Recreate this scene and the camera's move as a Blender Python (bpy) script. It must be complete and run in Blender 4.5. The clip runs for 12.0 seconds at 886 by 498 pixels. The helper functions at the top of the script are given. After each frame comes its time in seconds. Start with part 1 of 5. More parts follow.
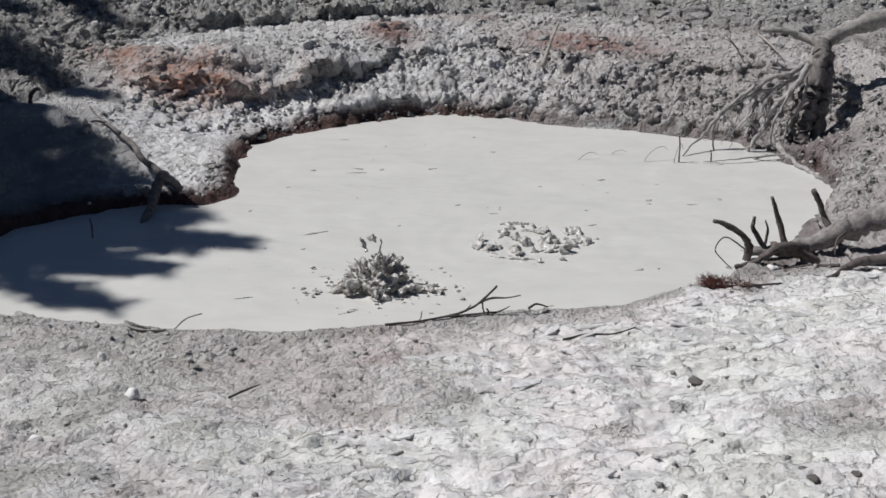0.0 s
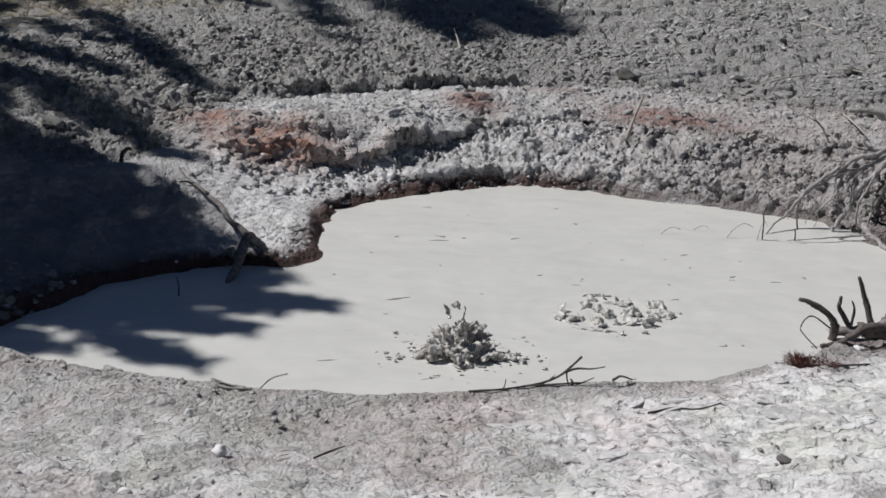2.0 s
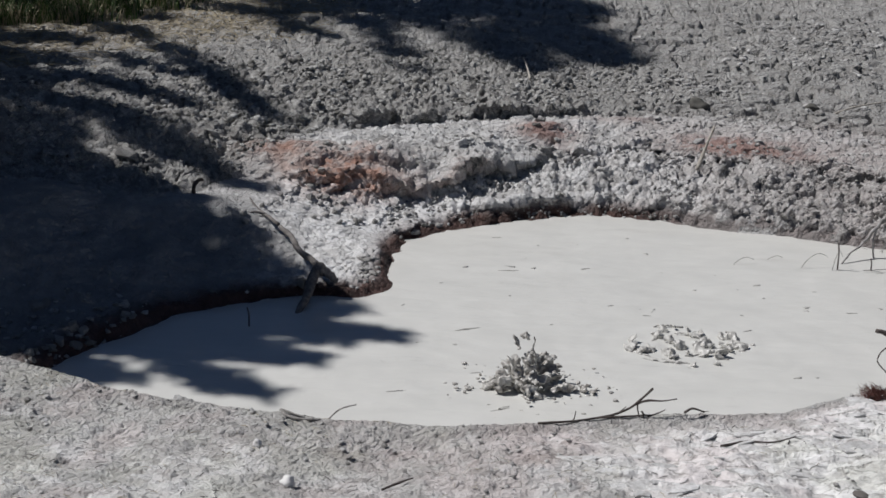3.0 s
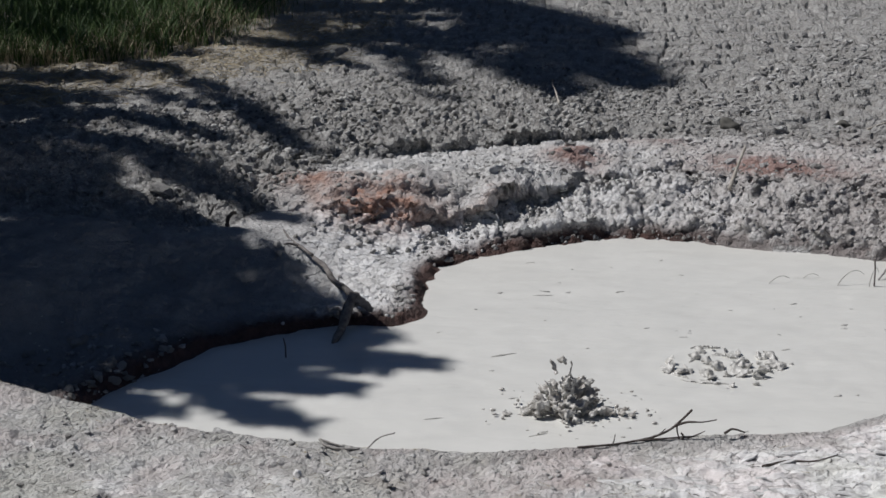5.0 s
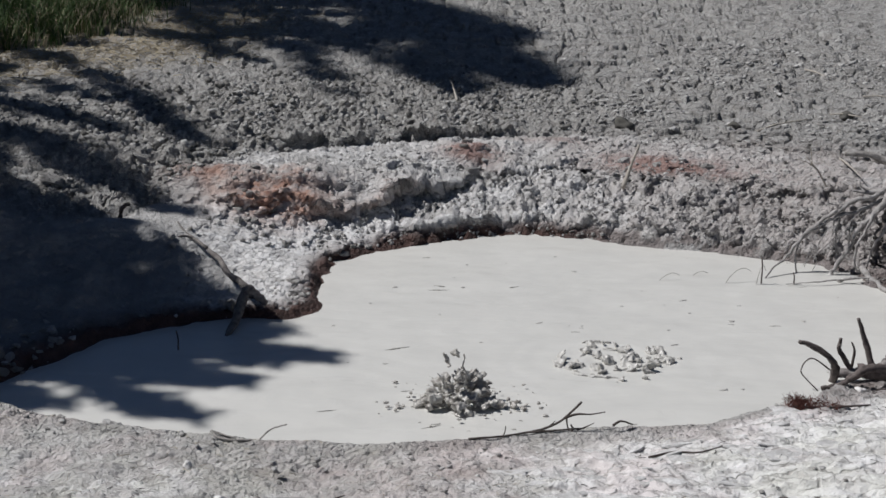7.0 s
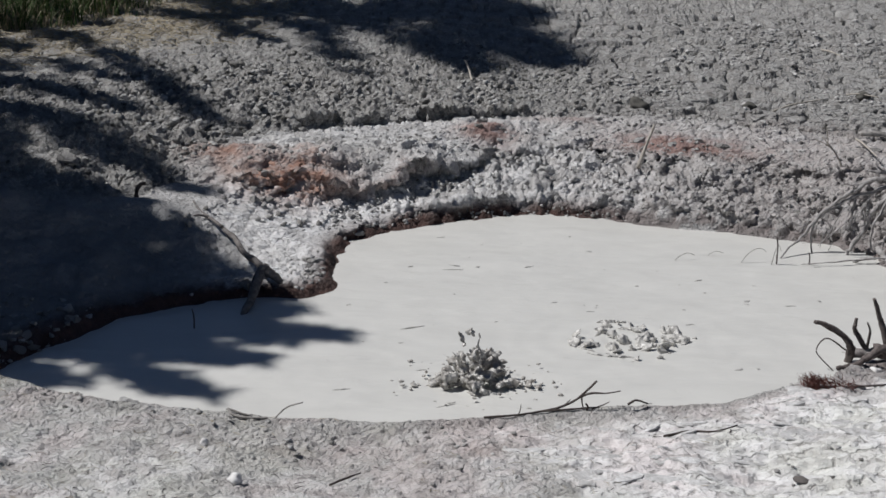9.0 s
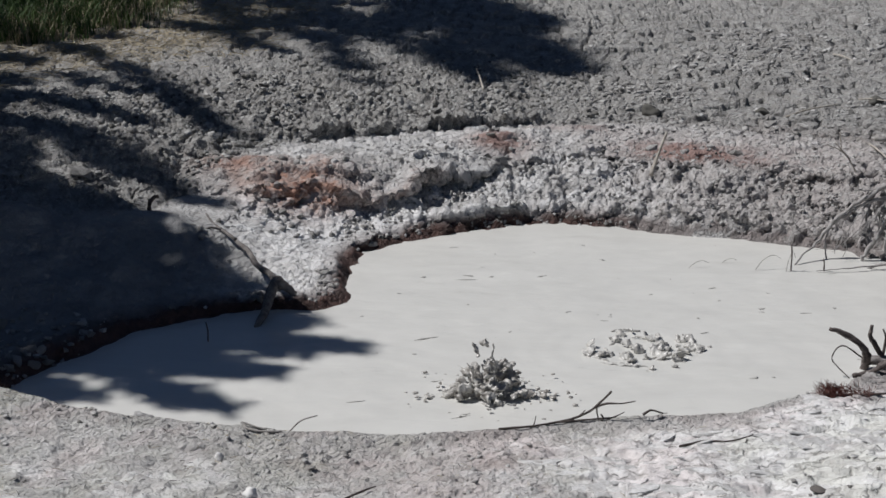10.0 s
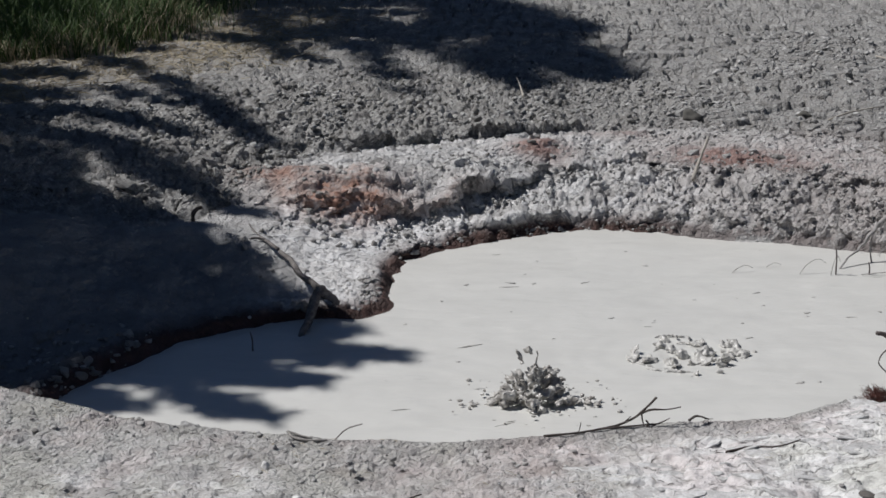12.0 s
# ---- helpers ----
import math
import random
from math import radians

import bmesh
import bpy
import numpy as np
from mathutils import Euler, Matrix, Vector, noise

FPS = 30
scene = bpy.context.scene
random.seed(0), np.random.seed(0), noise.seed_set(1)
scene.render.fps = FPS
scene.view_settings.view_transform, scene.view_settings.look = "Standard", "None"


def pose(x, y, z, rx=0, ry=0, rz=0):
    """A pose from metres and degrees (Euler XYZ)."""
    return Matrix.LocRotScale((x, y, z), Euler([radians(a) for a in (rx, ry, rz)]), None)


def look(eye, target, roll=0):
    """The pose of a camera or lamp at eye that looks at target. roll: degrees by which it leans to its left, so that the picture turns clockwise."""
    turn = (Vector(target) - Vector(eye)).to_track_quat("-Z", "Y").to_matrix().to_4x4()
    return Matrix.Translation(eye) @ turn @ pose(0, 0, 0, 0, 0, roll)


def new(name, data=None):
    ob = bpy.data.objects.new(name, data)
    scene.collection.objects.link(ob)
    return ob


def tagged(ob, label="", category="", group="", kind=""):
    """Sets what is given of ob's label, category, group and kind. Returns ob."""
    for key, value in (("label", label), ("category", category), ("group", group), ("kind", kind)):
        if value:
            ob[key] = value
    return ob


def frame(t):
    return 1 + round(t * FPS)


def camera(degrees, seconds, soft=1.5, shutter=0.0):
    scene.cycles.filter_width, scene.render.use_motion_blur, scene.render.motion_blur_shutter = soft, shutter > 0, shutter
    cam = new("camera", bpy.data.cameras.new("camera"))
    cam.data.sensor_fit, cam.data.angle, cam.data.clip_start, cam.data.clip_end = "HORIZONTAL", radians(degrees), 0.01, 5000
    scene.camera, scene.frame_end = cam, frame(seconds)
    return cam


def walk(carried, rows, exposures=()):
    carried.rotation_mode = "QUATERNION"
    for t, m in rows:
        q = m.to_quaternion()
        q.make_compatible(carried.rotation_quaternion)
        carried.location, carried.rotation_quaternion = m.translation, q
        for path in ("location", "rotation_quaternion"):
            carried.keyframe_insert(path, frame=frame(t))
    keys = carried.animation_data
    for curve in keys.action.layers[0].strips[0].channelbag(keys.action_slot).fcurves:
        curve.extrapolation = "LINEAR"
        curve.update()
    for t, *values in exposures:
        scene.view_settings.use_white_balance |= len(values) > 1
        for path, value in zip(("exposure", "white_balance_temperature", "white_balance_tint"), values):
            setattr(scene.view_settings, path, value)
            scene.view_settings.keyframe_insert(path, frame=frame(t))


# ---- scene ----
# camera ------------------------------------------------------------------
PATH = [  # seconds, eye x, y, z, heading, pitch, lean (degrees)
    (0.0, 0.083, 0.033, 2.978, 2.058, -20.740, 0.559),
    (0.5, 0.032, 0.006, 2.979, 0.570, -20.770, 0.581),
    (1.0, 0.013, 0.009, 2.979, 0.555, -20.010, 1.668),
    (1.5, 0.023, -0.003, 2.952, -1.115, -18.283, 1.266),
    (2.0, -0.020, 0.001, 2.966, -0.829, -17.887, 1.476),
    (2.5, 0.013, 0.010, 3.005, -3.935, -17.100, 0.548),
    (2.7, -0.011, 0.031, 2.970, -3.853, -16.723, 0.584),
    (4.3, 0.015, 0.030, 2.948, -5.305, -16.728, -0.918),
    (4.5, 0.013, 0.022, 2.950, -5.540, -15.772, -1.208),
    (5.0, -0.017, 0.018, 2.958, -5.236, -15.592, -1.335),
    (5.5, -0.000, 0.020, 2.982, -4.246, -16.043, -0.834),
    (6.0, 0.011, 0.008, 2.950, -0.524, -17.193, 0.671),
    (6.5, 0.009, 0.004, 2.969, -0.175, -15.835, 0.934),
    (7.0, 0.011, -0.019, 2.936, -1.003, -15.669, 0.416),
    (7.2, 0.007, -0.009, 2.966, -1.281, -16.541, 0.306),
    (8.8, 0.002, -0.021, 2.956, -1.415, -15.827, 0.568),
    (9.0, 0.000, -0.029, 2.929, -1.561, -16.448, 0.367),
    (9.5, -0.007, -0.019, 2.942, -1.674, -16.174, -0.249),
    (10.0, 0.003, -0.013, 2.946, -2.134, -16.153, -0.381),
    (10.5, -0.022, -0.012, 2.964, -1.920, -16.220, -0.028),
    (11.0, -0.017, -0.019, 2.954, -2.659, -16.176, -1.178),
    (11.5, -0.000, -0.020, 2.961, -2.844, -16.113, -1.099),
    (12.0, -0.007, -0.024, 2.948, -3.844, -15.803, -1.494),
]


def headed(x, y, z, heading, pitch, lean):
    h, p = radians(heading), radians(pitch)
    way = Vector((math.sin(h) * math.cos(p), math.cos(h) * math.cos(p), math.sin(p)))
    return look((x, y, z), Vector((x, y, z)) + way, lean)


cam = camera(34.8, 12.0, soft=1.55)
walk(cam, [(r[0], headed(*r[1:])) for r in PATH], exposures=[(0.0, -0.31, 6450, 11), (1.2, -0.36, 6450, 11), (2.5, -0.36, 6450, 11), (12.0, -0.36, 6450, 11)])

# sky and sun ---------------------------------------------------------------
SUN_WAY = Vector((0.98, -0.18, 0)).normalized()   # the way the shadows fall
SUN_UP = radians(53)
TO_SUN = Vector((-SUN_WAY.x * math.cos(SUN_UP), -SUN_WAY.y * math.cos(SUN_UP), math.sin(SUN_UP)))
world = bpy.data.worlds.new("sky")
scene.world = world
world.use_nodes = True
wn = world.node_tree
sky = wn.nodes.new("ShaderNodeTexSky")
sky.sky_type = "NISHITA"
sky.sun_disc = False
sky.sun_elevation = SUN_UP
sky.sun_rotation = math.atan2(TO_SUN.x, TO_SUN.y)
sky.altitude = 2300
sky.air_density = 0.6
sky.dust_density = 0.05
wn.nodes["Background"].inputs["Strength"].default_value = 0.05
wn.links.new(sky.outputs["Color"], wn.nodes["Background"].inputs["Color"])
sun = new("sun", bpy.data.lights.new("sun", "SUN"))
sun.data.energy = 5.0
sun.data.angle = radians(0.8)
sun.data.color = (1.0, 0.987, 0.975)
sun.matrix_world = look((0, 0, 30), Vector((0, 0, 30)) - TO_SUN)


# materials -------------------------------------------------------------------
class Nodes:
    """A node material with short calls for its nodes."""

    def __init__(self, name):
        self.mat = bpy.data.materials.new(name)
        self.mat.use_nodes = True
        self.t = self.mat.node_tree
        self.bsdf = self.t.nodes["Principled BSDF"]
        self.pos = self.t.nodes.new("ShaderNodeTexCoord").outputs["Object"]

    def put(self, socket, value):
        if hasattr(value, "links"):
            self.t.links.new(value, socket)
        else:
            socket.default_value = value

    def node(self, kind, **values):
        n = self.t.nodes.new(kind)
        for k, v in values.items():
            self.put(n.inputs[k.replace("_", " ")], v)
        return n

    def noise(self, scale, detail=4, rough=0.6, stretch=None, distort=0.0):
        src = self.pos
        if stretch:
            m = self.node("ShaderNodeMapping", Vector=self.pos)
            m.inputs["Scale"].default_value = stretch
            src = m.outputs[0]
        return self.node("ShaderNodeTexNoise", Vector=src, Scale=scale, Detail=detail, Roughness=rough,
                         Distortion=distort).outputs["Fac"]

    def warped(self, scale, amount, stretch=(1.0, 1.0, 1.0)):
        """Places shaken by noise, so that cells get ragged outlines."""
        n = self.node("ShaderNodeTexNoise", Vector=self.pos, Scale=scale, Detail=4, Roughness=0.6).outputs["Color"]
        c = self.t.nodes.new("ShaderNodeVectorMath")
        c.operation = "MULTIPLY_ADD"
        self.put(c.inputs[0], n)
        c.inputs[1].default_value = (amount, amount, amount)
        self.put(c.inputs[2], self.pos)
        m = self.node("ShaderNodeMapping", Vector=c.outputs[0])
        m.inputs["Scale"].default_value = stretch
        return m.outputs[0]

    def voronoi(self, vec, scale, feature="F1"):
        n = self.t.nodes.new("ShaderNodeTexVoronoi")
        n.feature = feature
        self.put(n.inputs["Vector"], vec)
        n.inputs["Scale"].default_value = scale
        return n

    def ramp(self, fac, *stops):
        n = self.t.nodes.new("ShaderNodeValToRGB")
        while len(n.color_ramp.elements) < len(stops):
            n.color_ramp.elements.new(0.5)
        for e, (p, c) in zip(n.color_ramp.elements, stops):
            e.position = p
            e.color = (*c, 1) if hasattr(c, "__len__") else (c, c, c, 1)
        self.put(n.inputs["Fac"], fac)
        return n.outputs["Color"]

    def mix(self, fac, a, b, blend="MIX"):
        n = self.t.nodes.new("ShaderNodeMix")
        n.data_type, n.blend_type = "RGBA", blend
        self.put(n.inputs[0], fac)
        for i, v in ((6, a), (7, b)):
            self.put(n.inputs[i], (*v, 1) if isinstance(v, tuple) and len(v) == 3 else v)
        return n.outputs[2]

    def math(self, op, a, b=0.0, clamp=False):
        n = self.t.nodes.new("ShaderNodeMath")
        n.operation, n.use_clamp = op, clamp
        self.put(n.inputs[0], a)
        self.put(n.inputs[1], b)
        return n.outputs[0]

    def attr(self, name):
        n = self.t.nodes.new("ShaderNodeAttribute")
        n.attribute_name = name
        return n.outputs["Fac"]

    def island(self):
        return self.t.nodes.new("ShaderNodeNewGeometry").outputs["Random Per Island"]

    def bump(self, height, strength, distance, normal=None):
        n = self.node("ShaderNodeBump", Strength=strength, Distance=distance, Height=height)
        if normal:
            self.put(n.inputs["Normal"], normal)
        return n.outputs[0]

    def finish(self, color, rough, normal=None, spec=0.3):
        self.put(self.bsdf.inputs["Base Color"], color)
        self.put(self.bsdf.inputs["Roughness"], rough)
        self.put(self.bsdf.inputs["Specular IOR Level"], spec)
        if normal:
            self.put(self.bsdf.inputs["Normal"], normal)
        return self.mat


def ground_material():
    m = Nodes("dried_thermal_mud")
    big = m.noise(0.9, 5, 0.6)
    mid = m.noise(7.0, 6, 0.68)
    fine = m.noise(55.0, 5, 0.72)
    flat_cells = m.warped(6.0, 0.16, (1.0, 2.0, 1.0))
    plate = m.voronoi(flat_cells, 4.8)
    crack = m.voronoi(flat_cells, 4.8, "DISTANCE_TO_EDGE").outputs["Distance"]
    small = m.warped(14.0, 0.04)
    chip = m.voronoi(small, 19.0)
    chip_gap = m.voronoi(small, 19.0, "DISTANCE_TO_EDGE").outputs["Distance"]
    crumb = m.voronoi(m.warped(30.0, 0.02), 42.0).outputs["Distance"]
    base = m.ramp(mid, (0.28, (0.41, 0.40, 0.39)), (0.52, (0.57, 0.56, 0.55)), (0.76, (0.70, 0.695, 0.685)))
    base = m.mix(m.math("MULTIPLY", m.attr("olive"), 0.8), base, m.ramp(mid, (0.32, (0.18, 0.175, 0.162)), (0.68, (0.50, 0.495, 0.478))))
    base = m.mix(m.math("MULTIPLY", big, 0.25), base, (0.38, 0.375, 0.35))
    # pale crust, each plate with its own tone
    crust = m.math("MULTIPLY", m.attr("crust"), m.ramp(m.noise(4.5, 6, 0.65, (1.0, 1.8, 1.0), 0.5), (0.34, 0.6), (0.52, 1.0)))
    pale = m.ramp(m.noise(16.0, 5, 0.7), (0.3, (0.80, 0.795, 0.79)), (0.7, (0.91, 0.91, 0.905)))
    tone = m.node("ShaderNodeSeparateColor", Color=plate.outputs["Color"]).outputs[0]
    chance = m.node("ShaderNodeSeparateColor", Color=plate.outputs["Color"]).outputs[1]
    pale = m.mix(m.ramp(chance, (0.5, 0.0), (1.0, 0.45)), pale, (0.60, 0.585, 0.57))
    # where the crust is thin only some of its plates are left
    lying = m.ramp(m.math("MULTIPLY", m.math("ADD", tone, m.attr("crust")), 0.5), (0.40, 0.12), (0.50, 1.0))
    base = m.mix(m.math("MULTIPLY", crust, lying), base, pale)
    chips = m.node("ShaderNodeSeparateColor", Color=chip.outputs["Color"]).outputs[0]
    loose = m.math("SUBTRACT", 1.0, m.math("MULTIPLY", m.attr("crust"), 0.85))
    base = m.mix(m.math("MULTIPLY", m.ramp(chips, (0.62, 0.0), (0.95, 0.3)), loose), base, (0.30, 0.285, 0.27))
    base = m.mix(m.math("MULTIPLY", m.ramp(fine, (0.54, 0.0), (0.74, 0.55)), m.math("ADD", m.math("MULTIPLY", loose, 0.75), 0.25)), base, (0.21, 0.195, 0.18))
    specks = m.math("MULTIPLY", m.ramp(m.noise(36.0, 4, 0.7, (1.0, 1.0, 1.0), 0.3), (0.57, 0.0), (0.66, 0.6)), loose)
    base = m.mix(specks, base, (0.74, 0.735, 0.72))
    # darker seams along the cracks between plates
    seam = m.math("MULTIPLY", m.ramp(crack, (0.0, 1.0), (0.055, 0.0)), m.ramp(m.noise(9.0, 4, 0.7), (0.38, 0.0), (0.55, 1.0)))
    flats = m.math("ADD", m.attr("crust"), m.math("MULTIPLY", m.attr("olive"), 0.7), True)
    base = m.mix(m.math("MULTIPLY", m.math("MULTIPLY", seam, flats), 0.6), base, (0.20, 0.18, 0.165))
    grime = m.math("MULTIPLY", m.ramp(m.noise(8.0, 6, 0.66, (1.0, 1.9, 1.0), 0.4), (0.51, 0.0), (0.64, 0.40)), m.ramp(m.noise(2.2, 3), (0.35, 0.35), (0.6, 1.0)))
    base = m.mix(grime, base, m.ramp(mid, (0.3, (0.29, 0.262, 0.245)), (0.7, (0.40, 0.37, 0.35))))
    # faint pinkish and olive patches in the dirt of the flats
    hue = m.ramp(m.noise(1.9, 3, 0.6), (0.38, (0.50, 0.505, 0.44)), (0.5, (0.55, 0.545, 0.53)), (0.62, (0.56, 0.49, 0.475)))
    base = m.mix(m.math("MULTIPLY", m.attr("dirt"), 0.42), base, m.mix(1.0, base, m.mix(1.0, hue, (1.75, 1.75, 1.75), "MULTIPLY"), "MULTIPLY"))
    # iron stains
    rust = m.math("MULTIPLY", m.attr("rust"), m.ramp(m.noise(9.0, 5, 0.65), (0.30, 0.15), (0.56, 1.0)))
    base = m.mix(rust, base, m.ramp(m.noise(24.0, 5, 0.7), (0.3, (0.25, 0.130, 0.098)), (0.7, (0.53, 0.335, 0.26))))
    pink = m.math("MULTIPLY", m.attr("pink"), m.ramp(m.noise(11.0, 5, 0.65), (0.30, 0.1), (0.52, 0.95)))
    base = m.mix(pink, base, m.ramp(fine, (0.3, (0.25, 0.155, 0.135)), (0.7, (0.42, 0.305, 0.275))))
    grey = m.mix(m.attr("smooth"), base, m.ramp(mid, (0.3, (0.22, 0.22, 0.22)), (0.7, (0.31, 0.31, 0.305))))
    # dark wet mud; shade under the brows and roots is in this colour too
    wet_shade = m.attr("wet_shade")
    col = m.mix(wet_shade, grey, m.ramp(mid, (0.3, (0.042, 0.026, 0.022)), (0.7, (0.13, 0.072, 0.060))))
    straw = m.math("MULTIPLY", m.attr("straw"), m.ramp(m.noise(30.0, 4, 0.7, (1.0, 0.35, 1.0)), (0.40, 0.0), (0.62, 1.0)))
    col = m.mix(straw, col, (0.38, 0.32, 0.22))
    rough = m.mix(wet_shade, (0.93, 0.93, 0.93), (0.55, 0.55, 0.55))
    # relief: crumbs and chips everywhere, sunken seams between the plates
    h = m.math("ADD", m.math("MULTIPLY", m.noise(14.0, 9, 0.70), m.math("ADD", m.math("MULTIPLY", loose, 0.65), 0.35)), m.math("MULTIPLY", m.math("MULTIPLY", m.ramp(chip_gap, (0.0, 0.0), (0.20, 1.0)), loose), 0.16))
    h = m.math("SUBTRACT", h, m.math("MULTIPLY", m.math("MULTIPLY", crumb, loose), 0.28))
    h = m.math("SUBTRACT", h, m.math("MULTIPLY", m.math("MULTIPLY", seam, flats), 0.12))
    h = m.math("SUBTRACT", h, m.math("MULTIPLY", grime, 0.15))
    keep = m.math("SUBTRACT", 1.0, m.math("MULTIPLY", m.attr("smooth"), 0.6))
    return m.finish(col, rough, m.bump(m.math("MULTIPLY", h, keep), 1.0, 0.055), 0.25)


def mud_material():
    m = Nodes("liquid_grey_mud")
    flow = m.noise(1.3, 5, 0.6, (1.0, 2.6, 1.0), 1.2)
    col = m.ramp(flow, (0.3, (0.59, 0.584, 0.55)), (0.7, (0.65, 0.643, 0.606)))
    flecks = m.ramp(m.noise(3.2, 6, 0.7, (1.0, 3.2, 1.0), 1.5), (0.64, 0.0), (0.74, 0.35))
    col = m.mix(flecks, col, (0.40, 0.39, 0.365))
    h = m.math("ADD", m.noise(4.0, 4, 0.55, (1.0, 2.2, 1.0), 0.8), m.math("MULTIPLY", m.noise(24.0, 3), 0.12))
    return m.finish(col, 0.34, m.bump(h, 0.18, 0.03), 0.4)


def splash_material():
    m = Nodes("thrown_wet_mud")
    # the pool's mud, darkened in patches for the shade among the gobs
    col = m.ramp(m.noise(16.0, 4), (0.35, (0.24, 0.222, 0.20)), (0.62, (0.56, 0.545, 0.51)))
    return m.finish(col, 0.28, m.bump(m.noise(40.0, 5), 0.5, 0.012), 0.45)


def wet_mud_material():
    m = Nodes("stirred_wet_mud")
    col = m.ramp(m.noise(18.0, 4), (0.35, (0.42, 0.408, 0.38)), (0.7, (0.57, 0.56, 0.53)))
    return m.finish(col, 0.3, m.bump(m.noise(40.0, 5), 0.5, 0.012), 0.45)


def streak_material():
    m = Nodes("stirred_mud_streak")
    col = m.ramp(m.noise(22.0, 4), (0.35, (0.26, 0.25, 0.228)), (0.7, (0.46, 0.45, 0.42)))
    return m.finish(col, 0.4, m.bump(m.noise(40.0, 4), 0.4, 0.01), 0.4)


def clod_material(name, dark, middle, light):
    m = Nodes(name)
    r = m.island()
    col = m.ramp(r, (0.0, dark), (0.5, middle), (1.0, light))
    col = m.mix(m.ramp(m.noise(30.0, 5, 0.7), (0.4, 0.0), (0.75, 0.6)), col, (0.17, 0.155, 0.14))
    return m.finish(col, 0.94, m.bump(m.noise(26.0, 7, 0.72), 0.8, 0.03), 0.2)


def wood_material(name, dark, light, long=(1.0, 1.0, 1.0)):
    m = Nodes(name)
    grain = m.noise(26.0, 6, 0.7, long)
    col = m.ramp(grain, (0.3, dark), (0.72, light))
    col = m.mix(m.ramp(m.noise(6.0, 4), (0.5, 0.0), (0.8, 0.6)), col, dark)
    return m.finish(col, 0.82, m.bump(grain, 0.8, 0.012), 0.25)


def plain_material(name, a, b, scale, rough=0.9):
    m = Nodes(name)
    col = m.mix(m.math("MULTIPLY", m.island(), 1.0), a, b)
    col = m.mix(m.ramp(m.noise(scale, 5, 0.65), (0.35, 0.0), (0.75, 0.6)), col, tuple(0.6 * c for c in a))
    return m.finish(col, rough, m.bump(m.noise(scale * 1.7, 5), 0.4, 0.01), 0.25)


GROUND = ground_material()
MUD = mud_material()
SPLASH = splash_material()
WET_MUD = wet_mud_material()
STREAK = streak_material()
CLOD = clod_material("clod_mud", (0.24, 0.235, 0.22), (0.45, 0.44, 0.425), (0.70, 0.69, 0.675))
OLIVE_CLOD = clod_material("olive_clod_mud", (0.16, 0.157, 0.142), (0.35, 0.345, 0.328), (0.62, 0.615, 0.595))
GREY_WOOD = wood_material("weathered_grey_wood", (0.16, 0.15, 0.14), (0.46, 0.44, 0.41))
ROOT_WOOD = wood_material("grey_root_wood", (0.17, 0.16, 0.152), (0.52, 0.50, 0.485))
LOG_WOOD = wood_material("peeled_log_wood", (0.12, 0.105, 0.100), (0.40, 0.375, 0.36))
DARK_WOOD = wood_material("wet_dark_wood", (0.035, 0.028, 0.024), (0.13, 0.11, 0.10))
STUMP_WOOD = wood_material("dark_bark_with_shade", (0.085, 0.075, 0.070), (0.27, 0.25, 0.235))
BROWN_WOOD = wood_material("brown_bark_wood", (0.055, 0.045, 0.042), (0.21, 0.18, 0.168))
PALE_WOOD = wood_material("bleached_wood", (0.30, 0.27, 0.23), (0.58, 0.54, 0.48))
RUSTY = plain_material("rust_red_needles", (0.13, 0.055, 0.045), (0.23, 0.11, 0.092), 30)
WHITE_STONE = plain_material("white_stone", (0.74, 0.73, 0.71), (0.80, 0.79, 0.77), 25)
DARK_STONE = plain_material("dark_stone", (0.10, 0.09, 0.085), (0.16, 0.145, 0.135), 25)
DARK_CLUMP = plain_material("mossy_mud", (0.085, 0.082, 0.073), (0.13, 0.125, 0.112), 30)
GRASS = plain_material("green_grass", (0.030, 0.070, 0.018), (0.10, 0.155, 0.04), 12, 0.7)
STRAW = plain_material("dry_straw", (0.30, 0.25, 0.16), (0.48, 0.42, 0.30), 20, 0.8)
NEEDLES = plain_material("pine_needles", (0.028, 0.055, 0.022), (0.06, 0.09, 0.035), 8, 0.7)
BARK = wood_material("pine_bark", (0.06, 0.045, 0.035), (0.20, 0.15, 0.12), (1, 1, 0.3))


# numeric noise for the land ---------------------------------------------------
def lattice(ix, iy, salt):
    h = (ix.astype(np.int64) * 374761393 + iy.astype(np.int64) * 668265263 + salt * 974634361) & 0x7FFFFFFF
    h = ((h ^ (h >> 13)) * 1274126177) & 0x7FFFFFFF
    h = ((h ^ (h >> 15)) * 668265263) & 0x7FFFFFFF
    return ((h ^ (h >> 12)) & 0xFFFFF) / 0xFFFFF


def value_noise(x, y, salt=0):
    ix, iy = np.floor(x), np.floor(y)
    fx, fy = x - ix, y - iy
    fx, fy = fx * fx * fx * (fx * (fx * 6 - 15) + 10), fy * fy * fy * (fy * (fy * 6 - 15) + 10)
    a, b = lattice(ix, iy, salt), lattice(ix + 1, iy, salt)
    c, d = lattice(ix, iy + 1, salt), lattice(ix + 1, iy + 1, salt)
    return (a * (1 - fx) + b * fx) * (1 - fy) + (c * (1 - fx) + d * fx) * fy - 0.5


def fbm(x, y, size, octaves=4, gain=0.5, salt=0):
    total, amp = 0.0, 1.0
    for k in range(octaves):
        f = 2.03 ** k / size
        total = total + amp * value_noise(x * f + 17.3 * k, y * f - 9.1 * k, salt + k)
        amp *= gain
    return total


